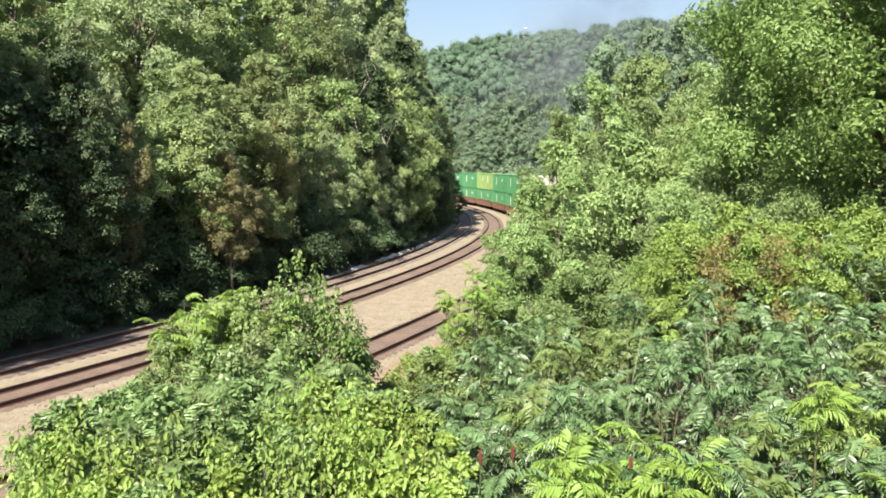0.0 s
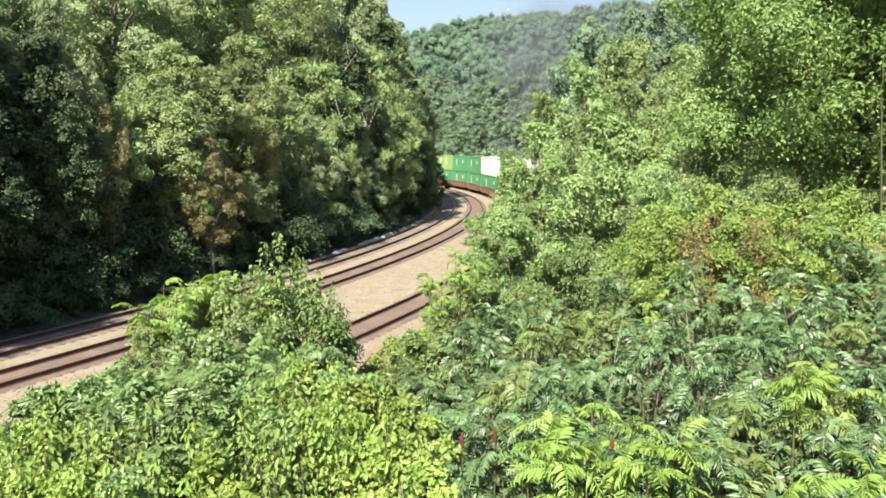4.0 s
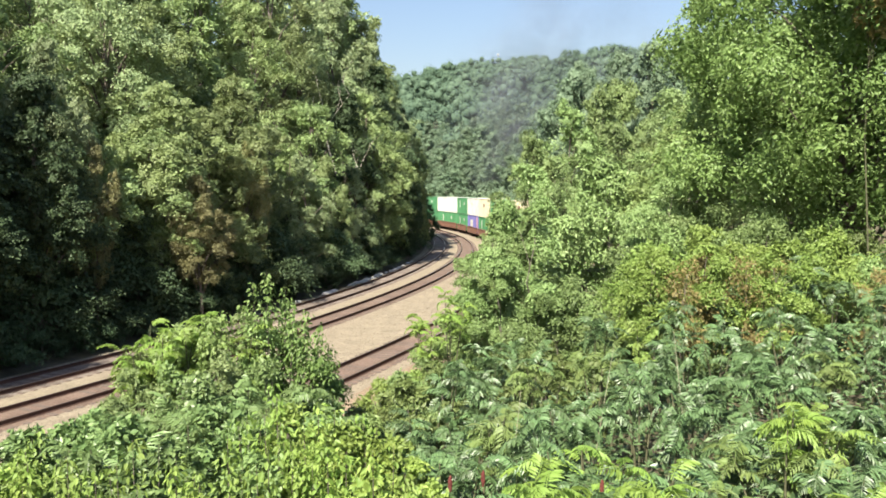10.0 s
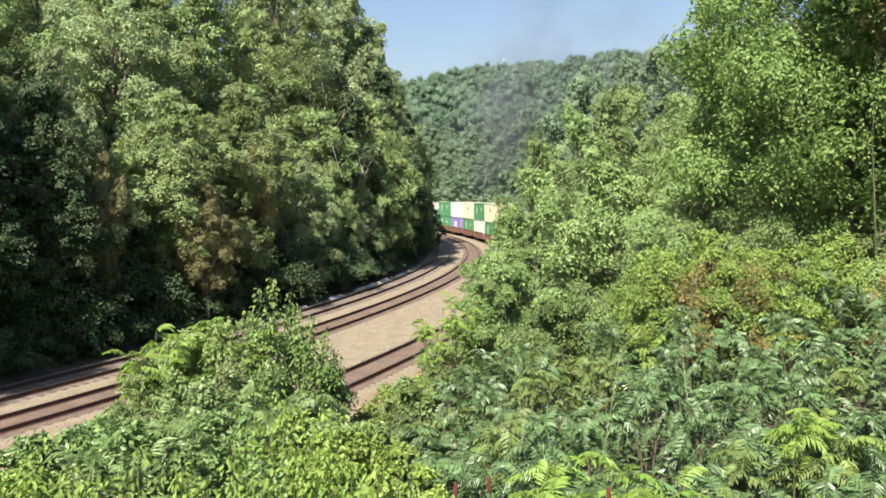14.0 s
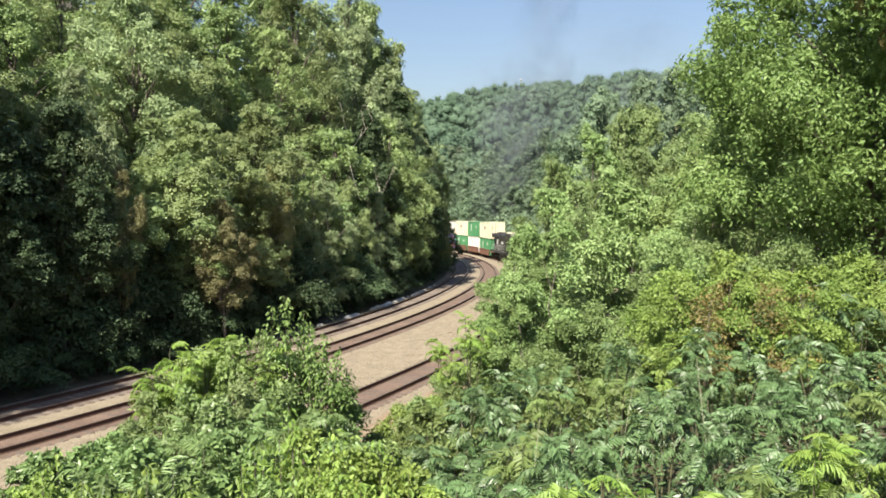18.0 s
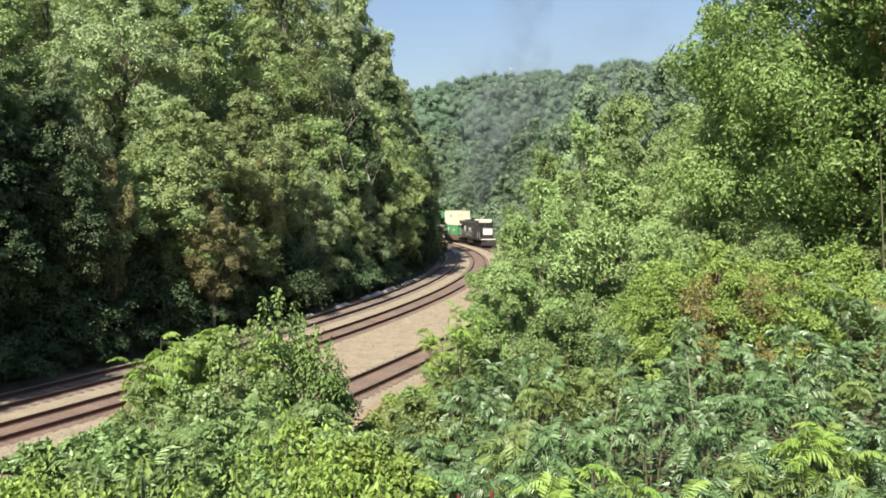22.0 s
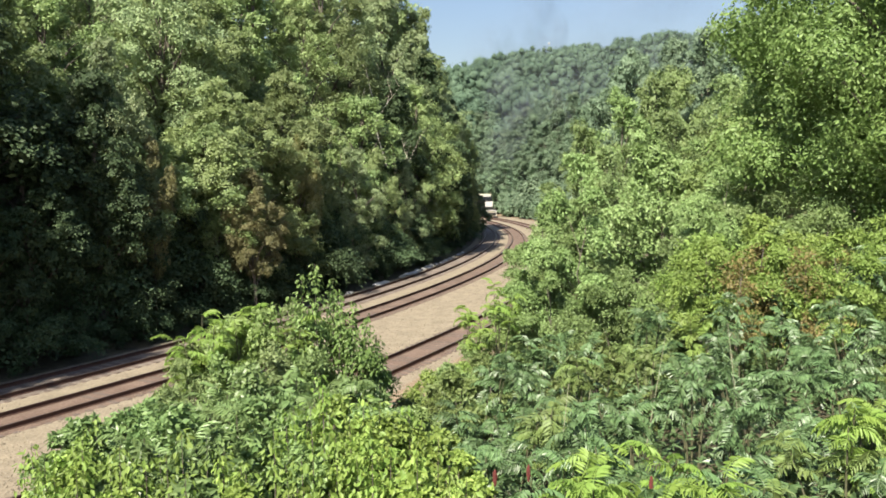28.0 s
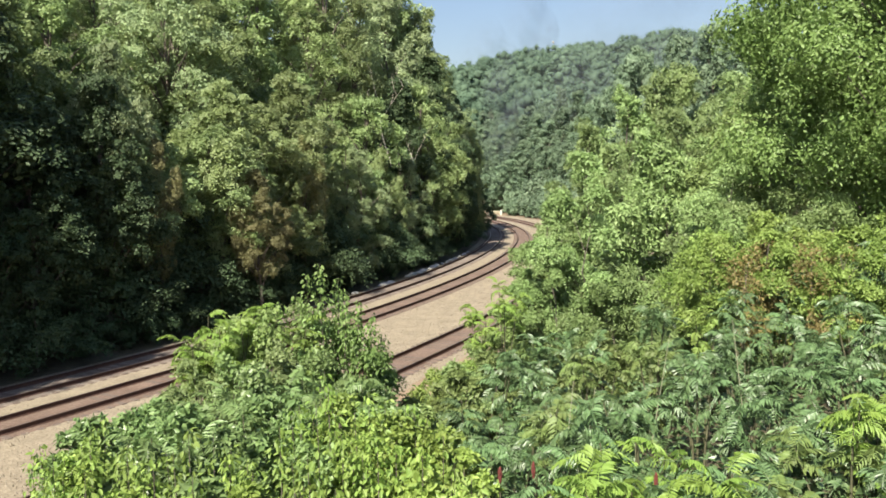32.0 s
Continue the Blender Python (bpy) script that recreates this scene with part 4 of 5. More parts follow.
# bush before the tracks, with thin spires
sapling("wild cherry sapling with thin upright shoots before the tracks", -2.85, 13.4, 31,
        ((-0.02, 6.5, 110), (-0.28, 6.3, 70), (0.22, 6.2, 70), (-0.62, 5.85, 60), (-0.45, 5.9, 60), (0.4, 5.98, 70), (0.6, 5.85, 70), (0.1, 5.95, 80), (0.85, 5.6, 80), (-0.2, 5.75, 90), (0.3, 5.6, 90), (0.6, 5.4, 90), (0.95, 5.2, 90), (1.05, 4.9, 90), (0.0, 5.3, 110), (-0.5, 5.4, 110), (-0.75, 5.8, 90), (-1.0, 5.65, 90), (0.15, 5.9, 90), (0.75, 5.15, 110), (0.45, 5.3, 110)), "leaf_ash")
topped("shrub", 220, -2.5, 13.5, 5.5, 1.0, "leaf_ash", 8000, 0.08, "small-leaved shrub round the wild cherry before the tracks", 3.0, spray=0.6, jitter=0.7)
topped("shrub", 223, -3.1, 13.2, 5.55, 1.0, "leaf_birch", 8000, 0.08, "small-leaved shrub round the wild cherry before the tracks", 3.0, spray=0.6, jitter=0.7)
for k, (x, y, top, r, mat) in enumerate(((-5.1, 13.0, 5.25, 0.7, "leaf_fresh"), (-4.55, 13.1, 5.5, 0.8, "leaf_olive"), (-3.95, 13.1, 5.6, 0.9, "leaf_fresh"), (-3.4, 13.3, 5.75, 0.8, "leaf_olive"),
                                        (-4.9, 12.2, 4.95, 0.8, "leaf_olive"), (-4.2, 12.2, 5.1, 0.9, "leaf_birch"), (-3.5, 12.2, 5.2, 0.9, "leaf_olive"), (-2.8, 12.4, 5.2, 0.9, "leaf_birch"))):
    topped("shrub", 301 + k, x, y, top, r, mat, 5200, 0.075, "small-leaved olive-green shrub before the tracks" if mat == "leaf_olive" else "bright green small-leaved shrub before the tracks", 2.2, spray=0.55)
# broad blue-green leaves
for k, (x, y, top, r) in enumerate(((-5.1, 11.0, 4.6, 0.9), (-3.6, 11.4, 4.9, 1.0), (-4.4, 10.2, 4.75, 1.0), (-3.0, 10.4, 4.95, 1.0), (-4.9, 9.2, 4.4, 0.9), (-3.2, 8.9, 4.85, 0.8), (-4.1, 9.6, 4.7, 0.9), (-2.5, 9.6, 4.85, 0.9), (-1.9, 11.6, 4.75, 0.9), (-1.7, 10.2, 4.75, 0.8), (-3.2, 8.0, 4.98, 0.75), (-2.4, 7.6, 5.0, 0.7), (-3.9, 8.3, 4.8, 0.7), (-2.9, 7.0, 4.98, 0.6), (-5.7, 11.2, 4.32, 0.75), (-5.25, 11.8, 4.5, 0.7), (-6.0, 10.6, 4.25, 0.7), (-5.5, 10.2, 4.5, 0.7))):
    topped("shrub", 230 + k, x, y, top + 0.08, r, "leaf_blue", 5200, 0.098, "blue-green shrub with broad leaves on the bank", 1.9, wide=0.62, jitter=0.6, spray=0.5, per=14)
# vines
for k, (x, y, top, r) in enumerate(((-1.75, 9.0, 5.3, 0.8), (-1.15, 8.5, 5.25, 0.75), (-0.75, 9.2, 4.9, 0.7), (-1.24, 7.5, 5.25, 0.7), (-1.84, 7.5, 5.2, 0.7), (-0.7, 7.2, 5.15, 0.65),
                                    (-3.6, 7.6, 4.8, 0.6), (-4.5, 8.4, 4.75, 0.8), (-2.2, 6.9, 5.0, 0.55), (-2.9, 6.5, 4.95, 0.6), (-3.6, 7.0, 4.95, 0.75), (-4.9, 8.6, 4.7, 0.5), (-5.5, 9.9, 4.4, 0.5), (-4.4, 7.7, 4.85, 0.7), (-5.1, 9.4, 4.4, 0.5), (-0.3, 8.3, 4.85, 0.6), (-0.2, 6.6, 5.0, 0.6))):
    topped("vine_shrub", 250 + k, x, y, top, r, ("leaf_vine", "leaf_vine", "leaf_lime", "leaf_vine", "leaf_birch")[k % 5], 5200, 0.06 + 0.009 * (k % 3), "yellow-green vine tangle with heart-shaped leaves on the bank", 1.5, wide=0.66, jitter=1.0, spray=0.55, per=12, parts=10)


for k, (x, y, top) in enumerate(((-2.95, 7.5, 5.45), (-2.5, 7.2, 5.25), (-1.75, 7.9, 5.6), (-3.7, 7.6, 5.2), (-1.3, 8.3, 5.55), (-0.85, 8.8, 5.3), (-1.55, 7.3, 5.5), (-0.6, 7.4, 5.4), (-1.05, 7.0, 5.42),
                                  (-2.1, 7.4, 5.4), (-3.3, 6.9, 5.2), (-4.2, 7.9, 5.1), (-4.6, 8.1, 5.05), (-5.1, 8.5, 4.95), (-2.0, 8.9, 5.55), (-0.3, 7.0, 5.25), (-3.9, 7.2, 5.1), (-2.7, 6.5, 5.2), (-5.3, 9.8, 4.75))):
    sapling("yellow-green young shoots rising from the vines", x, y, 60 + k, ((0.0, top, 34), (0.16, top - 0.12, 30), (-0.15, top - 0.2, 30), (0.26, top - 0.32, 30), (-0.3, top - 0.3, 26)), ("leaf_lime", "leaf_vine", "leaf_vivid")[k % 3])


# ---- sumacs: arching feather leaves on thin stems ----
def frond_mesh(name, seed, mat, pairs=13, length=0.5):
    """A feather leaf: leaflets in pairs, joined to one arching rib."""
    g = random.Random(seed)
    v, f, spine = [], [], []
    for i in range(pairs + 1):
        t = i / pairs
        spine.append(np.array((0, length * (t - 0.18 * t * t), 0.2 * length * math.sin(t * 2.0) - 0.5 * length * t * t)))
    for p in spine:
        v += [p + (-0.004, 0, 0), p + (0.004, 0, 0)]
    for i in range(pairs):
        f.append((2 * i, 2 * i + 1, 2 * i + 3, 2 * i + 2))
    for i in range(1, pairs + 1):
        l = 0.115 * (0.55 + 0.75 * math.sin(math.pi * (0.18 + 0.72 * i / pairs)))
        for s in (-1, 1):
            k = 2 * i + (s > 0)
            b, q = v[k], l * g.uniform(0.8, 1.2)
            d = unit(np.array((s, 0.35 + g.uniform(-0.18, 0.18), -0.5 + g.uniform(-0.35, 0.25))))
            n = unit(np.array((s * 0.25, 0.1, 1.0)) + np.array([g.uniform(-0.28, 0.28) for _ in range(3)]))
            w = np.cross(d, n)
            o = len(v)
            v += [b + q * (0.3 * d + 0.14 * w + 0.03 * n), b + q * (0.7 * d + 0.105 * w - 0.03 * n), b + q * (d - 0.16 * n), b + q * (0.7 * d - 0.105 * w - 0.03 * n), b + q * (0.3 * d - 0.14 * w + 0.03 * n)]
            f += [(k, o, o + 1, o + 2), (k, o + 2, o + 3, o + 4)]
    return mesh_from(name, v, f, mat)


FRONDS = {m: [frond_mesh("frond", s, M[m]) for s in (1, 2, 3, 4)] for m in ("leaf_sumac", "leaf_lime", "leaf_vivid", "leaf_fresh", "leaf_blue")}


def sumac(x, y, h, seed, mat="leaf_sumac", fronds=37, fruit=False, label="staghorn sumac with arching feathery leaves on the bank", reach=(0.55, 0.92)):
    rng = random.Random(seed)
    root = new("sumac")
    tips = []
    for k in range(3):
        b = Vector((rng.uniform(-0.45, 0.45), rng.uniform(-0.45, 0.45), h * rng.uniform(0.84, 1.0)))
        if fruit and k == 0:
            b = Vector((0, 0, h))
        mid = Vector((b.x * 0.4, b.y * 0.4, h * 0.5))
        part("stem", tube([(b.x * 0.1, b.y * 0.1, -0.2), tuple(mid), tuple(mid.lerp(b, 0.93))], [0.025, 0.018, 0.007], M["stem"]), None, root)
        tips.append((mid, b))
    for k in range(fronds):
        mid, top = tips[k % 3]
        p = mid.lerp(top, rng.uniform(0.7, 1.0) if k % 4 else rng.uniform(0.35, 0.7))
        s = rng.uniform(*reach)
        f = part("frond", rng.choice(FRONDS[mat]), None, root)
        f.matrix_local = pose(*p, rng.uniform(-30, 48), rng.uniform(-35, 35), k * 137.5 + rng.uniform(-25, 25)) @ Matrix.Diagonal((s, s, s, 1))
    if fruit:
        bm = bmesh.new()
        z = tips[0][1]
        bmesh.ops.create_icosphere(bm, subdivisions=3, radius=1, matrix=Matrix.Translation((z.x, z.y, z.z + 0.07)) @ Matrix.Diagonal((0.016, 0.016, 0.085, 1)))
        for w in bm.verts:
            w.co += (w.co - Vector((z.x, z.y, w.co.z))) * rng.uniform(-0.2, 0.45)
        part("fruit_spike", bm, M["fruit"], root, "dark red upright sumac fruit spike")
    root.matrix_basis = pose(x, y, float(ground_z(x, y)) - 0.05, 0, 0, 0 if fruit else rng.uniform(0, 360))
    return tagged(root, label, "sumac", "sumacs on the bank")


rng = random.Random(21)
# rows away from the camera: distance, from and to across, step, height of the leaf tops
for y, x0, x1, step, top in ((5.2, 2.3, 4.6, 0.55, 4.7), (6.0, 0.4, 5.2, 0.55, 4.85), (7.0, 0.2, 5.9, 0.6, 5.0), (8.2, 0.3, 6.0, 0.66, 5.05), (9.6, -0.1, 6.8, 0.72, 5.0), (11.2, -0.3, 7.8, 0.8, 4.85),
                             (13.0, 0.1, 9.0, 0.85, 4.75), (15.0, 1.0, 10.5, 0.95, 4.75), (17.2, 5.0, 12.0, 1.0, 5.0), (19.0, 9.0, 13.5, 1.1, 5.3)):
    x = x0
    while x < x1:
        px, py = x + rng.uniform(-0.25, 0.25), y + rng.uniform(-0.4, 0.4)
        h = top + rng.uniform(-0.3, 0.3) + 0.06 * max(0, px - 3) + 0.62 * float(ease((px - 1.2) / 2.5) * ease((py - 9.5) / 4)) - float(ground_z(px, py))
        mat = "leaf_lime" if rng.random() < 0.05 else "leaf_fresh" if rng.random() < 0.12 else "leaf_sumac"
        sumac(px, py, h, rng.randrange(10 ** 6), mat, label="lime-green young sumac with feathery leaves on the bank" if mat == "leaf_lime" else "staghorn sumac with arching feathery leaves on the bank")
        x += step
# young lime-green sumacs, and the ones that bear fruit
for k, (x, y, top) in enumerate(((3.1, 5.5, 5.55), (0.95, 7.3, 5.3), (1.5, 7.6, 5.4), (4.0, 8.2, 5.55), (-5.1, 13.0, 5.7), (-4.5, 13.3, 5.85), (-5.5, 13.3, 5.4), (-5.15, 12.7, 5.55), (-4.7, 12.8, 5.7), (-4.1, 13.0, 5.85), (-4.75, 13.5, 5.75), (-4.3, 13.6, 5.75), (-3.75, 13.4, 5.75), (-3.5, 13.0, 5.75), (-0.25, 19.6, 4.75), (0.35, 20.2, 5.15), (3.7, 7.9, 5.5), (1.95, 6.9, 5.36), (1.25, 6.9, 5.32))):
    sumac(x, y, top - float(ground_z(x, y)), 900 + k, "leaf_vivid" if k in (0, 1, 2, 4, 5, 6, 8, 10, 11, 14, 15, 16, 17, 18) else "leaf_lime", 24 if k < 4 or k > 15 else 30, label="bright lime-green young sumac with feathery leaves on the bank", reach=(0.6, 0.85) if k < 4 else (0.65, 0.95))
for k, (x, y, top) in enumerate(((0.12, 7.0, 5.03), (0.43, 7.0, 5.08), (1.55, 7.0, 4.98))):
    sumac(x, y, top - float(ground_z(x, y)), 950 + k, fronds=16, fruit=True, label="staghorn sumac with an upright dark red fruit spike")
# blue-green ones among the shrubs
rng = random.Random(8)
for y, x0, x1, step, top in ((8.8, -4.5, -2.2, 0.55, 4.95), (9.8, -4.8, -1.6, 0.6, 5.0), (10.8, -4.8, -1.5, 0.65, 5.0), (11.8, -4.6, -1.8, 0.75, 5.0)):
    x = x0
    while x < x1:
        px, py = x + rng.uniform(-0.2, 0.2), y + rng.uniform(-0.3, 0.3)
        sumac(px, py, top + rng.uniform(-0.25, 0.2) - 0.36 * max(0, -3.7 - px) - float(ground_z(px, py)), rng.randrange(10 ** 6), "leaf_blue", 20, label="blue-green sumac with feathery leaves on the bank")
        x += step

# dry stalks standing out of the sumacs
for k, (x, y, top, lean) in enumerate(((2.35, 10.0, 5.8, 0.5), (3.2, 10.2, 5.95, -0.4), (1.05, 9.4, 5.35, 0.3), (1.3, 9.3, 5.3, 0.35))):
    z = float(ground_z(x, y))
    stalk = new("dry_stalk", tube([(-lean, 0, 0), (-lean * 0.4, 0, (top - z) * 0.6), (0, 0, top - z)], [0.009, 0.006, 0.003], M["dry"]))
    stalk.matrix_basis = pose(x, y, z - 0.05)
    tagged(stalk, "thin pale dry stalk standing among the sumacs", "stalk", "dry stalks")

# low weeds on the bank and at the edge of the ballast
g = np.random.default_rng(31)
n = 95000
ar, aa = g.uniform(199.6, 217, n), g.uniform(-0.60, -0.36, n)
px, py = CX + ar * np.cos(aa), CY + ar * np.sin(aa)
lift = ease((ar - 200.5) / 4)
keep = (g.random(n) < 0.15 + 0.85 * lift) & (py > 4)
px, py, lift = px[keep], py[keep], lift[keep]
P = np.stack([px, py, ground_z(px, py) + g.random(len(px)) * (0.25 + 1.3 * lift)], 1)
weeds = new("weeds", leaf_mesh("weeds", P, unit(g.normal(size=P.shape) * 0.5 + [0, 0, 1]), g.normal(size=P.shape), g.uniform(0.1, 0.2, len(P)), M["leaf_sumac"], 0.5))
tagged(weeds, "low green weeds on the bank", "weeds", kind="stuff")

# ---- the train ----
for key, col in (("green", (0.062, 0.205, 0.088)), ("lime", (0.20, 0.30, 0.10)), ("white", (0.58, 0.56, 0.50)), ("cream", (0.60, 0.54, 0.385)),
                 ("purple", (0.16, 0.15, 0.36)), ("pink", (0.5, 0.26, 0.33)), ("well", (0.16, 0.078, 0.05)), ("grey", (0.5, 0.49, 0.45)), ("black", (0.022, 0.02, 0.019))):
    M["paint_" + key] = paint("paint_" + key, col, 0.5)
M["steel"] = noisy("dark_steel", (0.03, 0.028, 0.027), (0.06, 0.055, 0.05), (0.1, 0.09, 0.08), 9, 0.6, 0.6)
M["glass"], _n, _l, _b = material("cab_glass", 0.08)
_b.inputs["Base Color"].default_value = (0.02, 0.025, 0.03, 1)
BOX_W, BOX_H = 2.59, 2.9


def container(length, colour, words, label):
    """A freight container standing on z = 0, along y; its doors look back."""
    root = new("freight_container")
    bm = bmesh.new()
    n = int(length / 0.28)
    w, l, h = BOX_W / 2 - 0.02, length / 2 - 0.03, BOX_H
    for s in (-1, 1):
        prev = None
        for i in range(n + 1):
            for k, dx in ((0, 0.0), (1, -0.035)):
                y = -l + 2 * l * (i + 0.5 * k) / (n + 0.5)
                v = (bm.verts.new((s * (w + dx), y, 0.1)), bm.verts.new((s * (w + dx), y, h - 0.1)))
                if prev:
                    bm.faces.new((prev[0], v[0], v[1], prev[1]) if s > 0 else (prev[0], prev[1], v[1], v[0]))
                prev = v
    box(bm, 0, 0, h - 0.06, 2 * w, 2 * l, 0.1)
    box(bm, 0, 0, 0.08, 2 * w, 2 * l, 0.14)
    box(bm, 0, l - 0.03, h / 2, 2 * w, 0.05, h - 0.1)
    mat = M["paint_" + colour]
    part("body", bm, mat, root)
    for s in (-1, 1):
        bm = bmesh.new()
        box(bm, s * w / 2, -l + 0.02, h / 2, w - 0.05, 0.06, h - 0.3, 0.01)
        for k in range(3):
            box(bm, s * w / 2, -l - 0.012, h * (0.24 + 0.26 * k), w - 0.3, 0.03, 0.3, 0.01)
        door = part("door", bm, mat, root)
        for k in (0.3, 0.75):
            bm = bmesh.new()
            rod(bm, (s * w * k, -l - 0.05, 0.15), (s * w * k, -l - 0.05, h - 0.15), 0.022, sides=6)
            part("lock_rod", bm, M["steel"], door)
        for e in (-1, 1):
            bm = bmesh.new()
            box(bm, s * (w - 0.06), e * (l - 0.06), h / 2, 0.16, 0.16, h, 0.015)
            part("corner_post", bm, mat, root)
        bm = bmesh.new()
        box(bm, s * (w - 0.03), 0, h - 0.06, 0.1, 2 * l - 0.2, 0.12, 0.01)
        part("top_rail", bm, mat, root)
    for i, (y, z, sy, sz, c) in enumerate(words):
        for s in (-1, 1):
            bm = bmesh.new()
            box(bm, s * (w + 0.012), y * length, z, 0.012, sy, sz)
            part("marking", bm, M["paint_" + c], root, "plain painted marking")
    return tagged(root, label, "container", "containers on the train")


def truck(parent, y, wheels=2):
    """A wheel truck: side frames, springs and turning wheels."""
    bm = bmesh.new()
    for s in (-1, 1):
        box(bm, s * 0.98, y, 0.62, 0.16, 1.9 + 0.9 * (wheels - 2), 0.24, 0.03)
        for k in (-0.9, 0.9):
            box(bm, s * 0.98, y + k * (1 + 0.5 * (wheels - 2)), 0.5, 0.2, 0.34, 0.34, 0.03)
    box(bm, 0, y, 0.62, 1.9, 0.5, 0.28, 0.03)
    t = part("truck", bm, M["steel"], parent)
    for k in range(wheels):
        yy = y + (k - (wheels - 1) / 2) * (1.75 if wheels == 2 else 1.7)
        bm = bmesh.new()
        for s in (-1, 1):
            rod(bm, (s * 0.68, yy, 0.44), (s * 0.80, yy, 0.44), 0.44, sides=18)
        rod(bm, (-0.7, yy, 0.44), (0.7, yy, 0.44), 0.08, sides=8)
        part("wheelset", bm, M["steel"], t)


def well_car(length):
    root = new("well_car")
    for s in (-1, 1):
        bm = bmesh.new()
        box(bm, s * 1.42, 0, 0.95, 0.10, length - 1.6, 1.0, 0.02)
        box(bm, s * 1.45, 0, 1.44, 0.16, length - 1.4, 0.1, 0.02)
        box(bm, s * 1.43, 0, 0.5, 0.16, length - 2.6, 0.14, 0.02)
        part("side_sill", bm, M["paint_well"], root, "rust-brown side of the well")
        for k in range(int(length / 1.6)):
            bm = bmesh.new()
            box(bm, s * 1.49, -length / 2 + 1.4 + 1.6 * k, 0.95, 0.06, 0.12, 0.92, 0.01)
            part("rib", bm, M["paint_well"], root)
    bm = bmesh.new()
    box(bm, 0, 0, 0.42, 2.7, length - 2.2, 0.1)
    part("well_floor", bm, M["paint_well"], root)
    for e in (-1, 1):
        bm = bmesh.new()
        box(bm, 0, e * (length / 2 - 0.6), 1.05, 2.5, 1.2, 0.25, 0.03)
        box(bm, 0, e * (length / 2 - 0.05), 0.95, 0.3, 0.7, 0.3, 0.03)
        part("end_platform", bm, M["paint_well"], root)
        truck(root, e * (length / 2 - 0.55))
    return tagged(root, "rust-brown double-stack well car", "rail car", "cars of the train")


def locomotive():
    """A road diesel, long hood ahead, its cab and nose looking back along the line."""
    root = new("locomotive")
    L = 20.5
    bm = bmesh.new()
    box(bm, 0, 0, 1.45, 3.0, L - 0.8, 0.36, 0.04)
    part("underframe", bm, M["paint_black"], root)
    bm = bmesh.new()
    box(bm, 0, 2.6, 2.95, 1.9, 13.6, 2.7, 0.12)
    box(bm, 0, 2.6, 4.35, 1.5, 13.0, 0.24, 0.08)
    part("long_hood", bm, M["paint_black"], root, "black engine hood")
    bm = bmesh.new()
    box(bm, 0, 7.0, 4.1, 2.9, 3.4, 0.7, 0.1)
    part("radiator", bm, M["paint_black"], root)
    for k in range(3):
        bm = bmesh.new()
        rod(bm, (0, 5.6 + 1.3 * k, 4.46), (0, 5.6 + 1.3 * k, 4.62), 0.55, sides=16)
        part("fan", bm, M["steel"], root)
    bm = bmesh.new()
    box(bm, 0, 1.2, 4.55, 0.6, 0.9, 0.3, 0.05)
    part("exhaust_stack", bm, M["steel"], root)
    bm = bmesh.new()
    box(bm, 0, -5.9, 3.15, 3.05, 2.7, 3.1, 0.12)
    cab = part("cab", bm, M["paint_black"], root, "black driver's cab")
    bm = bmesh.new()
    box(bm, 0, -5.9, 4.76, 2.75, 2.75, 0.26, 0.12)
    # cream in place of black carries the sun's glare on the roof
    part("roof", bm, M["paint_cream"], cab, "cab roof coloured cream for sun glare on black paint")
    for s in (-1, 1):
        bm = bmesh.new()
        box(bm, s * 0.22, -7.34, 4.72, 0.2, 0.08, 0.2, 0.04)
        part("headlight", bm, M["paint_white"], cab, "twin headlight above the windscreen")
    bm = bmesh.new()
    box(bm, 0, -7.27, 4.5, 2.3, 0.05, 0.3, 0.01)
    part("head_stripe", bm, M["paint_grey"], cab, "white band over the windscreen")
    for s in (-1, 1):
        bm = bmesh.new()
        box(bm, s * 0.68, -7.28, 4.0, 1.1, 0.05, 0.62, 0.02)
        part("windscreen", bm, M["glass"], cab)
        bm = bmesh.new()
        box(bm, s * 1.54, -5.9, 3.9, 0.05, 1.5, 0.6, 0.02)
        part("side_window", bm, M["glass"], cab)
    bm = bmesh.new()
    box(bm, 0, -8.3, 2.55, 1.9, 2.0, 1.9, 0.14)
    nose = part("nose", bm, M["paint_black"], root)
    bm = bmesh.new()
    box(bm, 0, -9.31, 2.8, 1.7, 0.04, 1.1, 0.02)
    part("nose_panel", bm, M["paint_grey"], nose, "white panel on the nose")
    bm = bmesh.new()
    box(bm, 0, -9.9, 1.45, 2.7, 0.12, 0.18, 0.03)
    part("end_sill", bm, M["paint_grey"], root, "white end sill")
    bm = bmesh.new()
    box(bm, 0, -10.0, 0.7, 2.7, 0.14, 0.7, 0.05)
    part("plow", bm, M["paint_black"], root)
    for s in (-1, 1):
        bm = bmesh.new()
        for k in range(12):
            y = -8.9 + 1.55 * k
            rod(bm, (s * 1.42, y, 1.6), (s * 1.42, y, 2.6), 0.018, sides=5)
        rod(bm, (s * 1.42, -8.9, 2.6), (s * 1.42, 8.2, 2.6), 0.018, sides=5)
        part("handrail", bm, M["paint_grey"], root, "thin pale handrail")
        for y, z, sy, sz in ((5.8, 3.1, 1.6, 0.9), (1.2, 3.0, 2.0, 0.45), (-3.2, 3.1, 0.6, 0.7)):
            bm = bmesh.new()
            box(bm, s * 0.965, y, z, 0.02, sy, sz)
            part("marking", bm, M["paint_grey"], root, "plain white painted marking")
    bm = bmesh.new()
    box(bm, 0, 0, 0.85, 2.4, 5.0, 0.85, 0.15)
    part("fuel_tank", bm, M["paint_black"], root)
    truck(root, 6.6, 3)
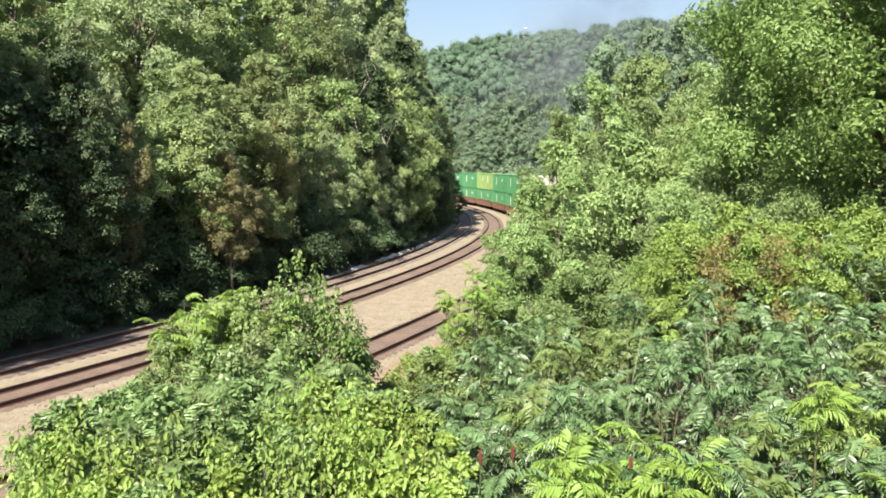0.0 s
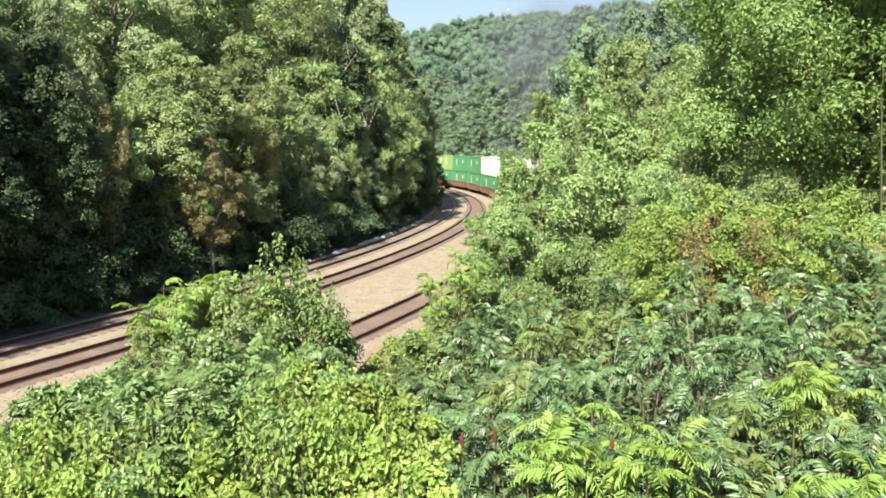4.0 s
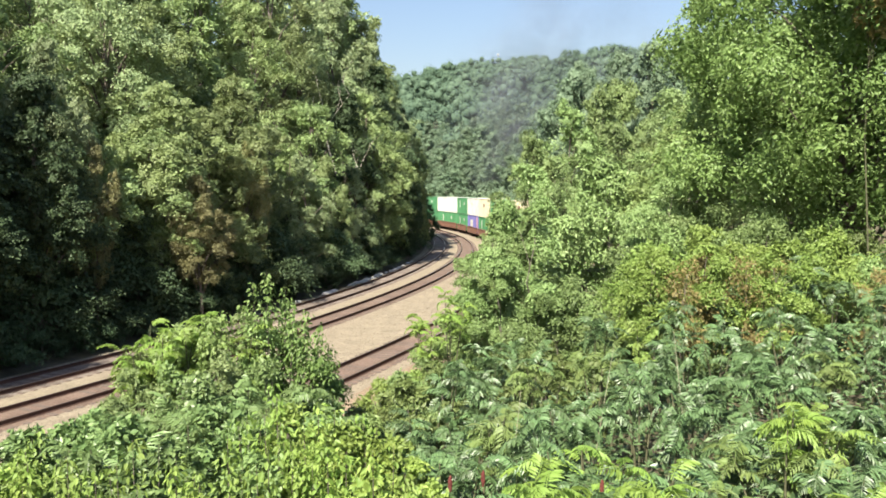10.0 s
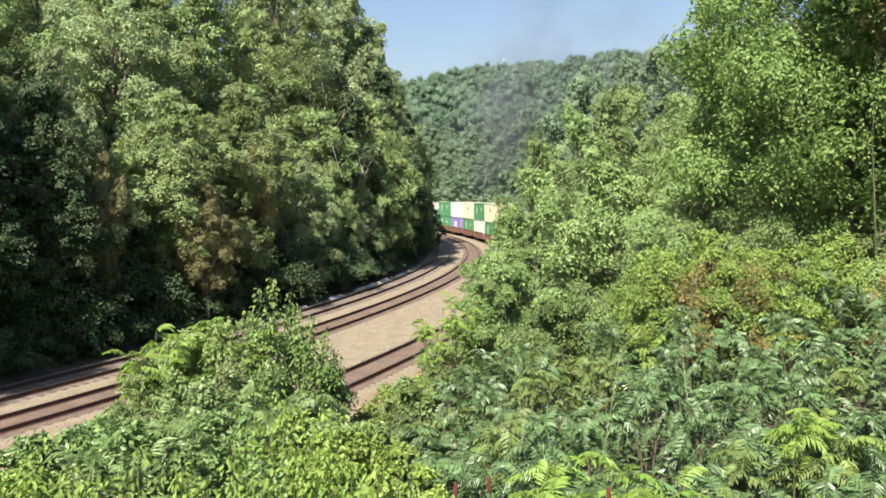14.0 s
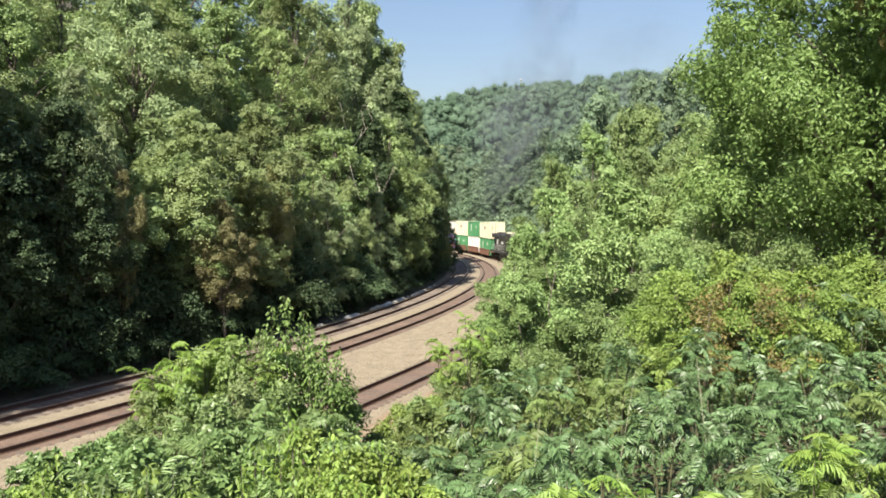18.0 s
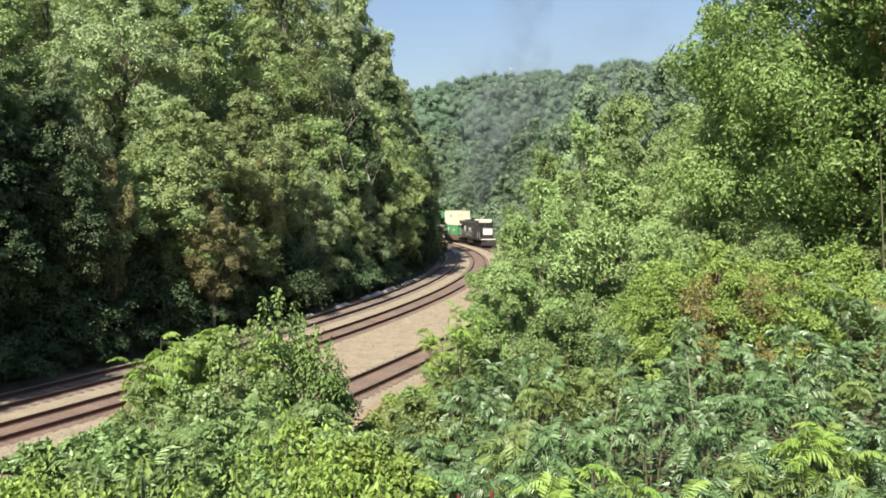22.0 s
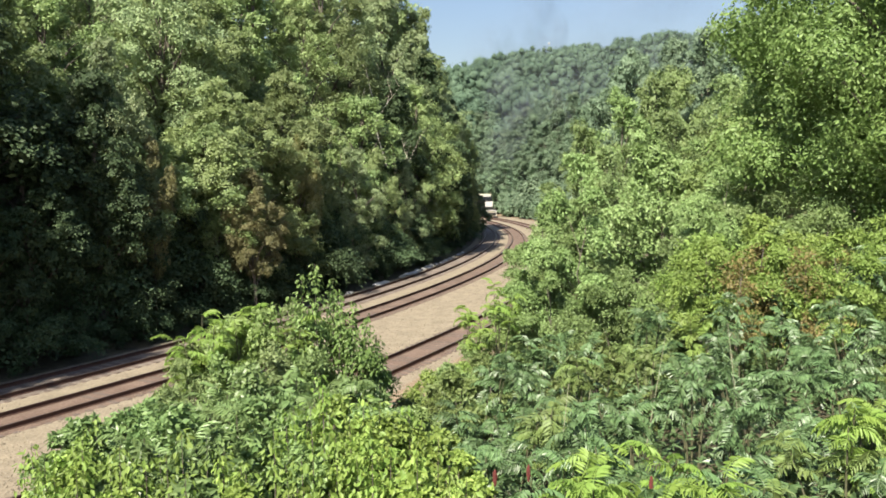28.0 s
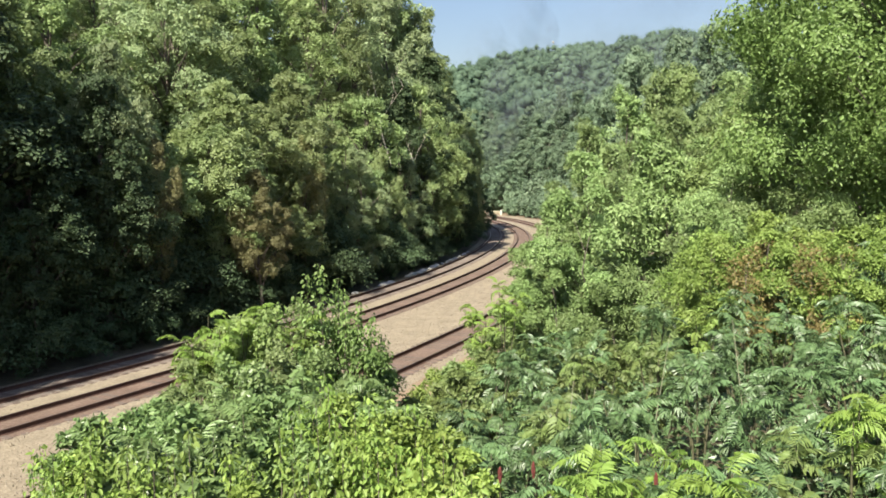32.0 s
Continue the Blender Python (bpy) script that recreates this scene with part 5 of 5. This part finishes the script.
    truck(root, -6.6, 3)
    return tagged(root, "black diesel helper locomotive with white-panelled nose", "locomotive")


# along the train: front and rear (metres on the train's own scale), upper and lower colour
LOADS = [(76.0, 65.0, "green", "green"), (65.0, 53.8, "green", "green"), (53.8, 42.5, "green", "green"), (42.5, 28.0, "lime", "green"), (28.0, 15.2, "green", "green"), (15.2, 2.4, "green", "green"),
         (2.4, -14.4, "white", "green"), (-14.4, -24.0, "green", "green"), (-24.0, -34.4, "white", "purple"),
         (-34.4, -44.5, "cream", "green"), (-44.5, -54.6, "green", "white"), (-54.6, -65.0, "cream", "green")]
SPEED = 5.05
LOGOS = {"green": [(0.2, 1.75, 0.45, 1.3, "white"), (-0.22, 1.9, 0.6, 0.5, "white")], "white": [(0.1, 2.0, 1.6, 0.22, "cream")],
         "cream": [(0.0, 1.9, 0.9, 0.5, "well")], "lime": [(0.1, 1.8, 0.5, 1.2, "white"), (-0.2, 1.8, 0.5, 1.2, "white")],
         "purple": [(0.1, 1.6, 2.4, 1.1, "white"), (-0.42, 1.5, 1.2, 2.4, "pink")]}
TRAIN = []
for front, rear, upper, lower in LOADS:
    n, mid = front - rear - 0.45, (front + rear) / 2
    car = well_car(front - rear - 0.1)
    low = container(n - 0.5, lower, LOGOS[lower], lower + " steel freight container in the well of a car")
    top = container(n, upper, LOGOS[upper], upper + " steel freight container stacked on another")
    TRAIN += [(car, mid, 0.2), (low, mid, 0.2 + 0.48), (top, mid, 0.2 + 0.48 + BOX_H + 0.02)]
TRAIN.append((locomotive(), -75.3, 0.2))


def on_track(s, z):
    """The pose of a car whose middle is s metres along the outer track, its front ahead."""
    x, y = np.interp(s, LINE_S, LINE[:, 0]), np.interp(s, LINE_S, LINE[:, 1])
    dx = np.interp(s + 3, LINE_S, LINE[:, 0]) - np.interp(s - 3, LINE_S, LINE[:, 0])
    dy = np.interp(s + 3, LINE_S, LINE[:, 1]) - np.interp(s - 3, LINE_S, LINE[:, 1])
    return pose(float(x), float(y), z, 0, 0, math.degrees(math.atan2(dy, dx)) - 90)


# ---- barrier by the line, mast on the ridge ----
bar = new("barrier")
for x in (-1.4, 1.4):
    bm = bmesh.new()
    box(bm, x, 0, 0.62, 0.34, 0.3, 1.3, 0.03)
    part("post", bm, M["paint_white"], bar, "white post")
for z in (0.6, 0.95):
    bm = bmesh.new()
    box(bm, 0, 0, z, 2.5, 0.1, 0.16, 0.02)
    part("beam", bm, M["paint_cream"], bar, "faded yellow beam")
bar.matrix_basis = pose(0.6, 175.5, -0.1)
tagged(bar, "small barrier with white posts and a yellow beam beside the track", "barrier")

mast = new("water_tower")
TANK = 122.5 - float(ground_z(53.0, 660.0)) - 2.9
bm = bmesh.new()
bmesh.ops.create_uvsphere(bm, u_segments=16, v_segments=10, radius=1.05, matrix=Matrix.Translation((0, 0, TANK)) @ Matrix.Diagonal((1, 1, 0.9, 1)))
part("tank", bm, M["paint_grey"], mast, "pale rounded tank")
bm = bmesh.new()
rod(bm, (0, 0, -3), (0, 0, TANK - 1), 0.16, 0.14, 8)
part("column", bm, M["paint_grey"], mast)
mast.matrix_basis = pose(53.0, 660.0, float(ground_z(53.0, 660.0)) + 2.9)
tagged(mast, "pale water tower among the trees of the far ridge", "water tower")

# two bleached snags on the crest beside the tower
for x, y, top in ((32.2, 640.0, 112.5), (35.0, 642.0, 114.0)):
    z = float(ground_z(x, y))
    snag = new("dead_tree", tube([(0, 0, 0), (0.3, 0, (top - z) * 0.5), (0.1, 0, (top - z) * 0.85), (0.5, 0, top - z)], [0.6, 0.5, 0.35, 0.12], M["deadwood"]))
    snag.matrix_basis = pose(x, y, z - 0.3)
    tagged(snag, "bare bleached dead trunk on the crest of the ridge", "tree", "dead trunks on the ridge")

# thin exhaust smoke: wavy sheets, placed to fit the camera's view, thinning towards their rims
sm = bpy.data.materials.new("exhaust_smoke")
sm.use_nodes = True
n, l = sm.node_tree.nodes, sm.node_tree.links
n.remove(n["Principled BSDF"])
dif, clear, mix = n.new("ShaderNodeBsdfDiffuse"), n.new("ShaderNodeBsdfTransparent"), n.new("ShaderNodeMixShader")
dif.inputs["Color"].default_value = (0.105, 0.115, 0.14, 1)
co, cloud, rim, thick = n.new("ShaderNodeTexCoord"), n.new("ShaderNodeTexNoise"), n.new("ShaderNodeMapRange"), n.new("ShaderNodeMath")
cloud.inputs["Scale"].default_value, cloud.inputs["Detail"].default_value = 0.22, 4
size = n.new("ShaderNodeVectorMath")
size.operation = "LENGTH"
rim.interpolation_type = "SMOOTHSTEP"
rim.inputs["From Min"].default_value, rim.inputs["From Max"].default_value = 3.0, 13.0
rim.inputs["To Min"].default_value, rim.inputs["To Max"].default_value = 0.33, 0.0
thick.operation = "MULTIPLY"
l.new(co.outputs["Object"], cloud.inputs["Vector"])
l.new(co.outputs["Object"], size.inputs[0])
l.new(size.outputs["Value"], rim.inputs["Value"])
l.new(cloud.outputs["Fac"], thick.inputs[0])
l.new(rim.outputs["Result"], thick.inputs[1])
l.new(thick.outputs[0], mix.inputs["Fac"])
l.new(clear.outputs["BSDF"], mix.inputs[1])
l.new(dif.outputs["BSDF"], mix.inputs[2])
l.new(mix.outputs["Shader"], n["Material Output"].inputs["Surface"])
SMOKE, HAZE = [], []
rng = random.Random(12)
ring_u, ring_w = np.meshgrid(np.linspace(0, 13.5, 16), np.linspace(0, 2 * math.pi, 33), indexing="ij")
for k in range(7):
    ph = rng.uniform(0, 6)
    sx, sz = ring_u * np.cos(ring_w), ring_u * np.sin(ring_w)
    sy = 0.9 * np.sin(0.5 * sx + ph) * np.sin(0.42 * sz + ph) + 0.02 * ring_u ** 2
    i = (np.arange(15)[:, None] * 33 + np.arange(32)[None]).ravel()
    puff = new("smoke_wisp", mesh_from("smoke_wisp", np.stack([sx, sy, sz], -1).reshape(-1, 3), np.stack([i, i + 33, i + 34, i + 1], 1), sm, True))
    tagged(puff, "faint grey wisp of diesel exhaust drifting over the train", "smoke", "exhaust smoke")
    SMOKE.append((puff, rng.uniform(-6, 6), 8.0 + 8.0 * k + rng.uniform(-1, 1)))
    if k in (0, 1, 5):
        # narrower and lower down
        puff.scale = (0.75, 0.75, 0.75)
        SMOKE[-1] = (puff, rng.uniform(-1, 1), (9.0, 15.0, 0, 0, 0, 22.0)[k % 6])

# large thin sheets that stand for distance haze and spread smoke over the valley
for k, (x, y, z, size) in enumerate(((26, 212, 24, 2.6), (46, 222, 46, 3.2))):
    puff = copy_thing(SMOKE[2 + k % 3][0], pose(x, y, z))
    puff.scale = (size, size, size * 0.8)
    tagged(puff, "thin bluish sheet for distance haze and spread smoke over the valley", "smoke", "exhaust smoke")
    HAZE.append((puff, x, y, z))


def motions():
    """The train rolls away round the curve at a steady pace."""
    times = [0.0, 0.3, 1.0] + [2.0 * k for k in range(1, 16)] + [31.0, 31.7, 32.0]
    for thing, mid, z in TRAIN:
        walk(thing, [(t, on_track(mid + SPEED * t, z)) for t in times])
    # the smoke drifts on a path fitted to the camera's view and rises slowly
    for puff, side, height in SMOKE:
        walk(puff, [(t, pose(20.0 - 0.55 * t + side + 0.12 * height, 163.0 + 0.75 * t, height + 0.12 * t, 0, 0, 1.5 * t)) for t in times])
    for puff, x, y, z in HAZE:
        walk(puff, [(t, pose(x + 0.12 * t, y, z + 0.05 * t)) for t in (0.0, 10.0, 20.0, 32.0)])


motions()
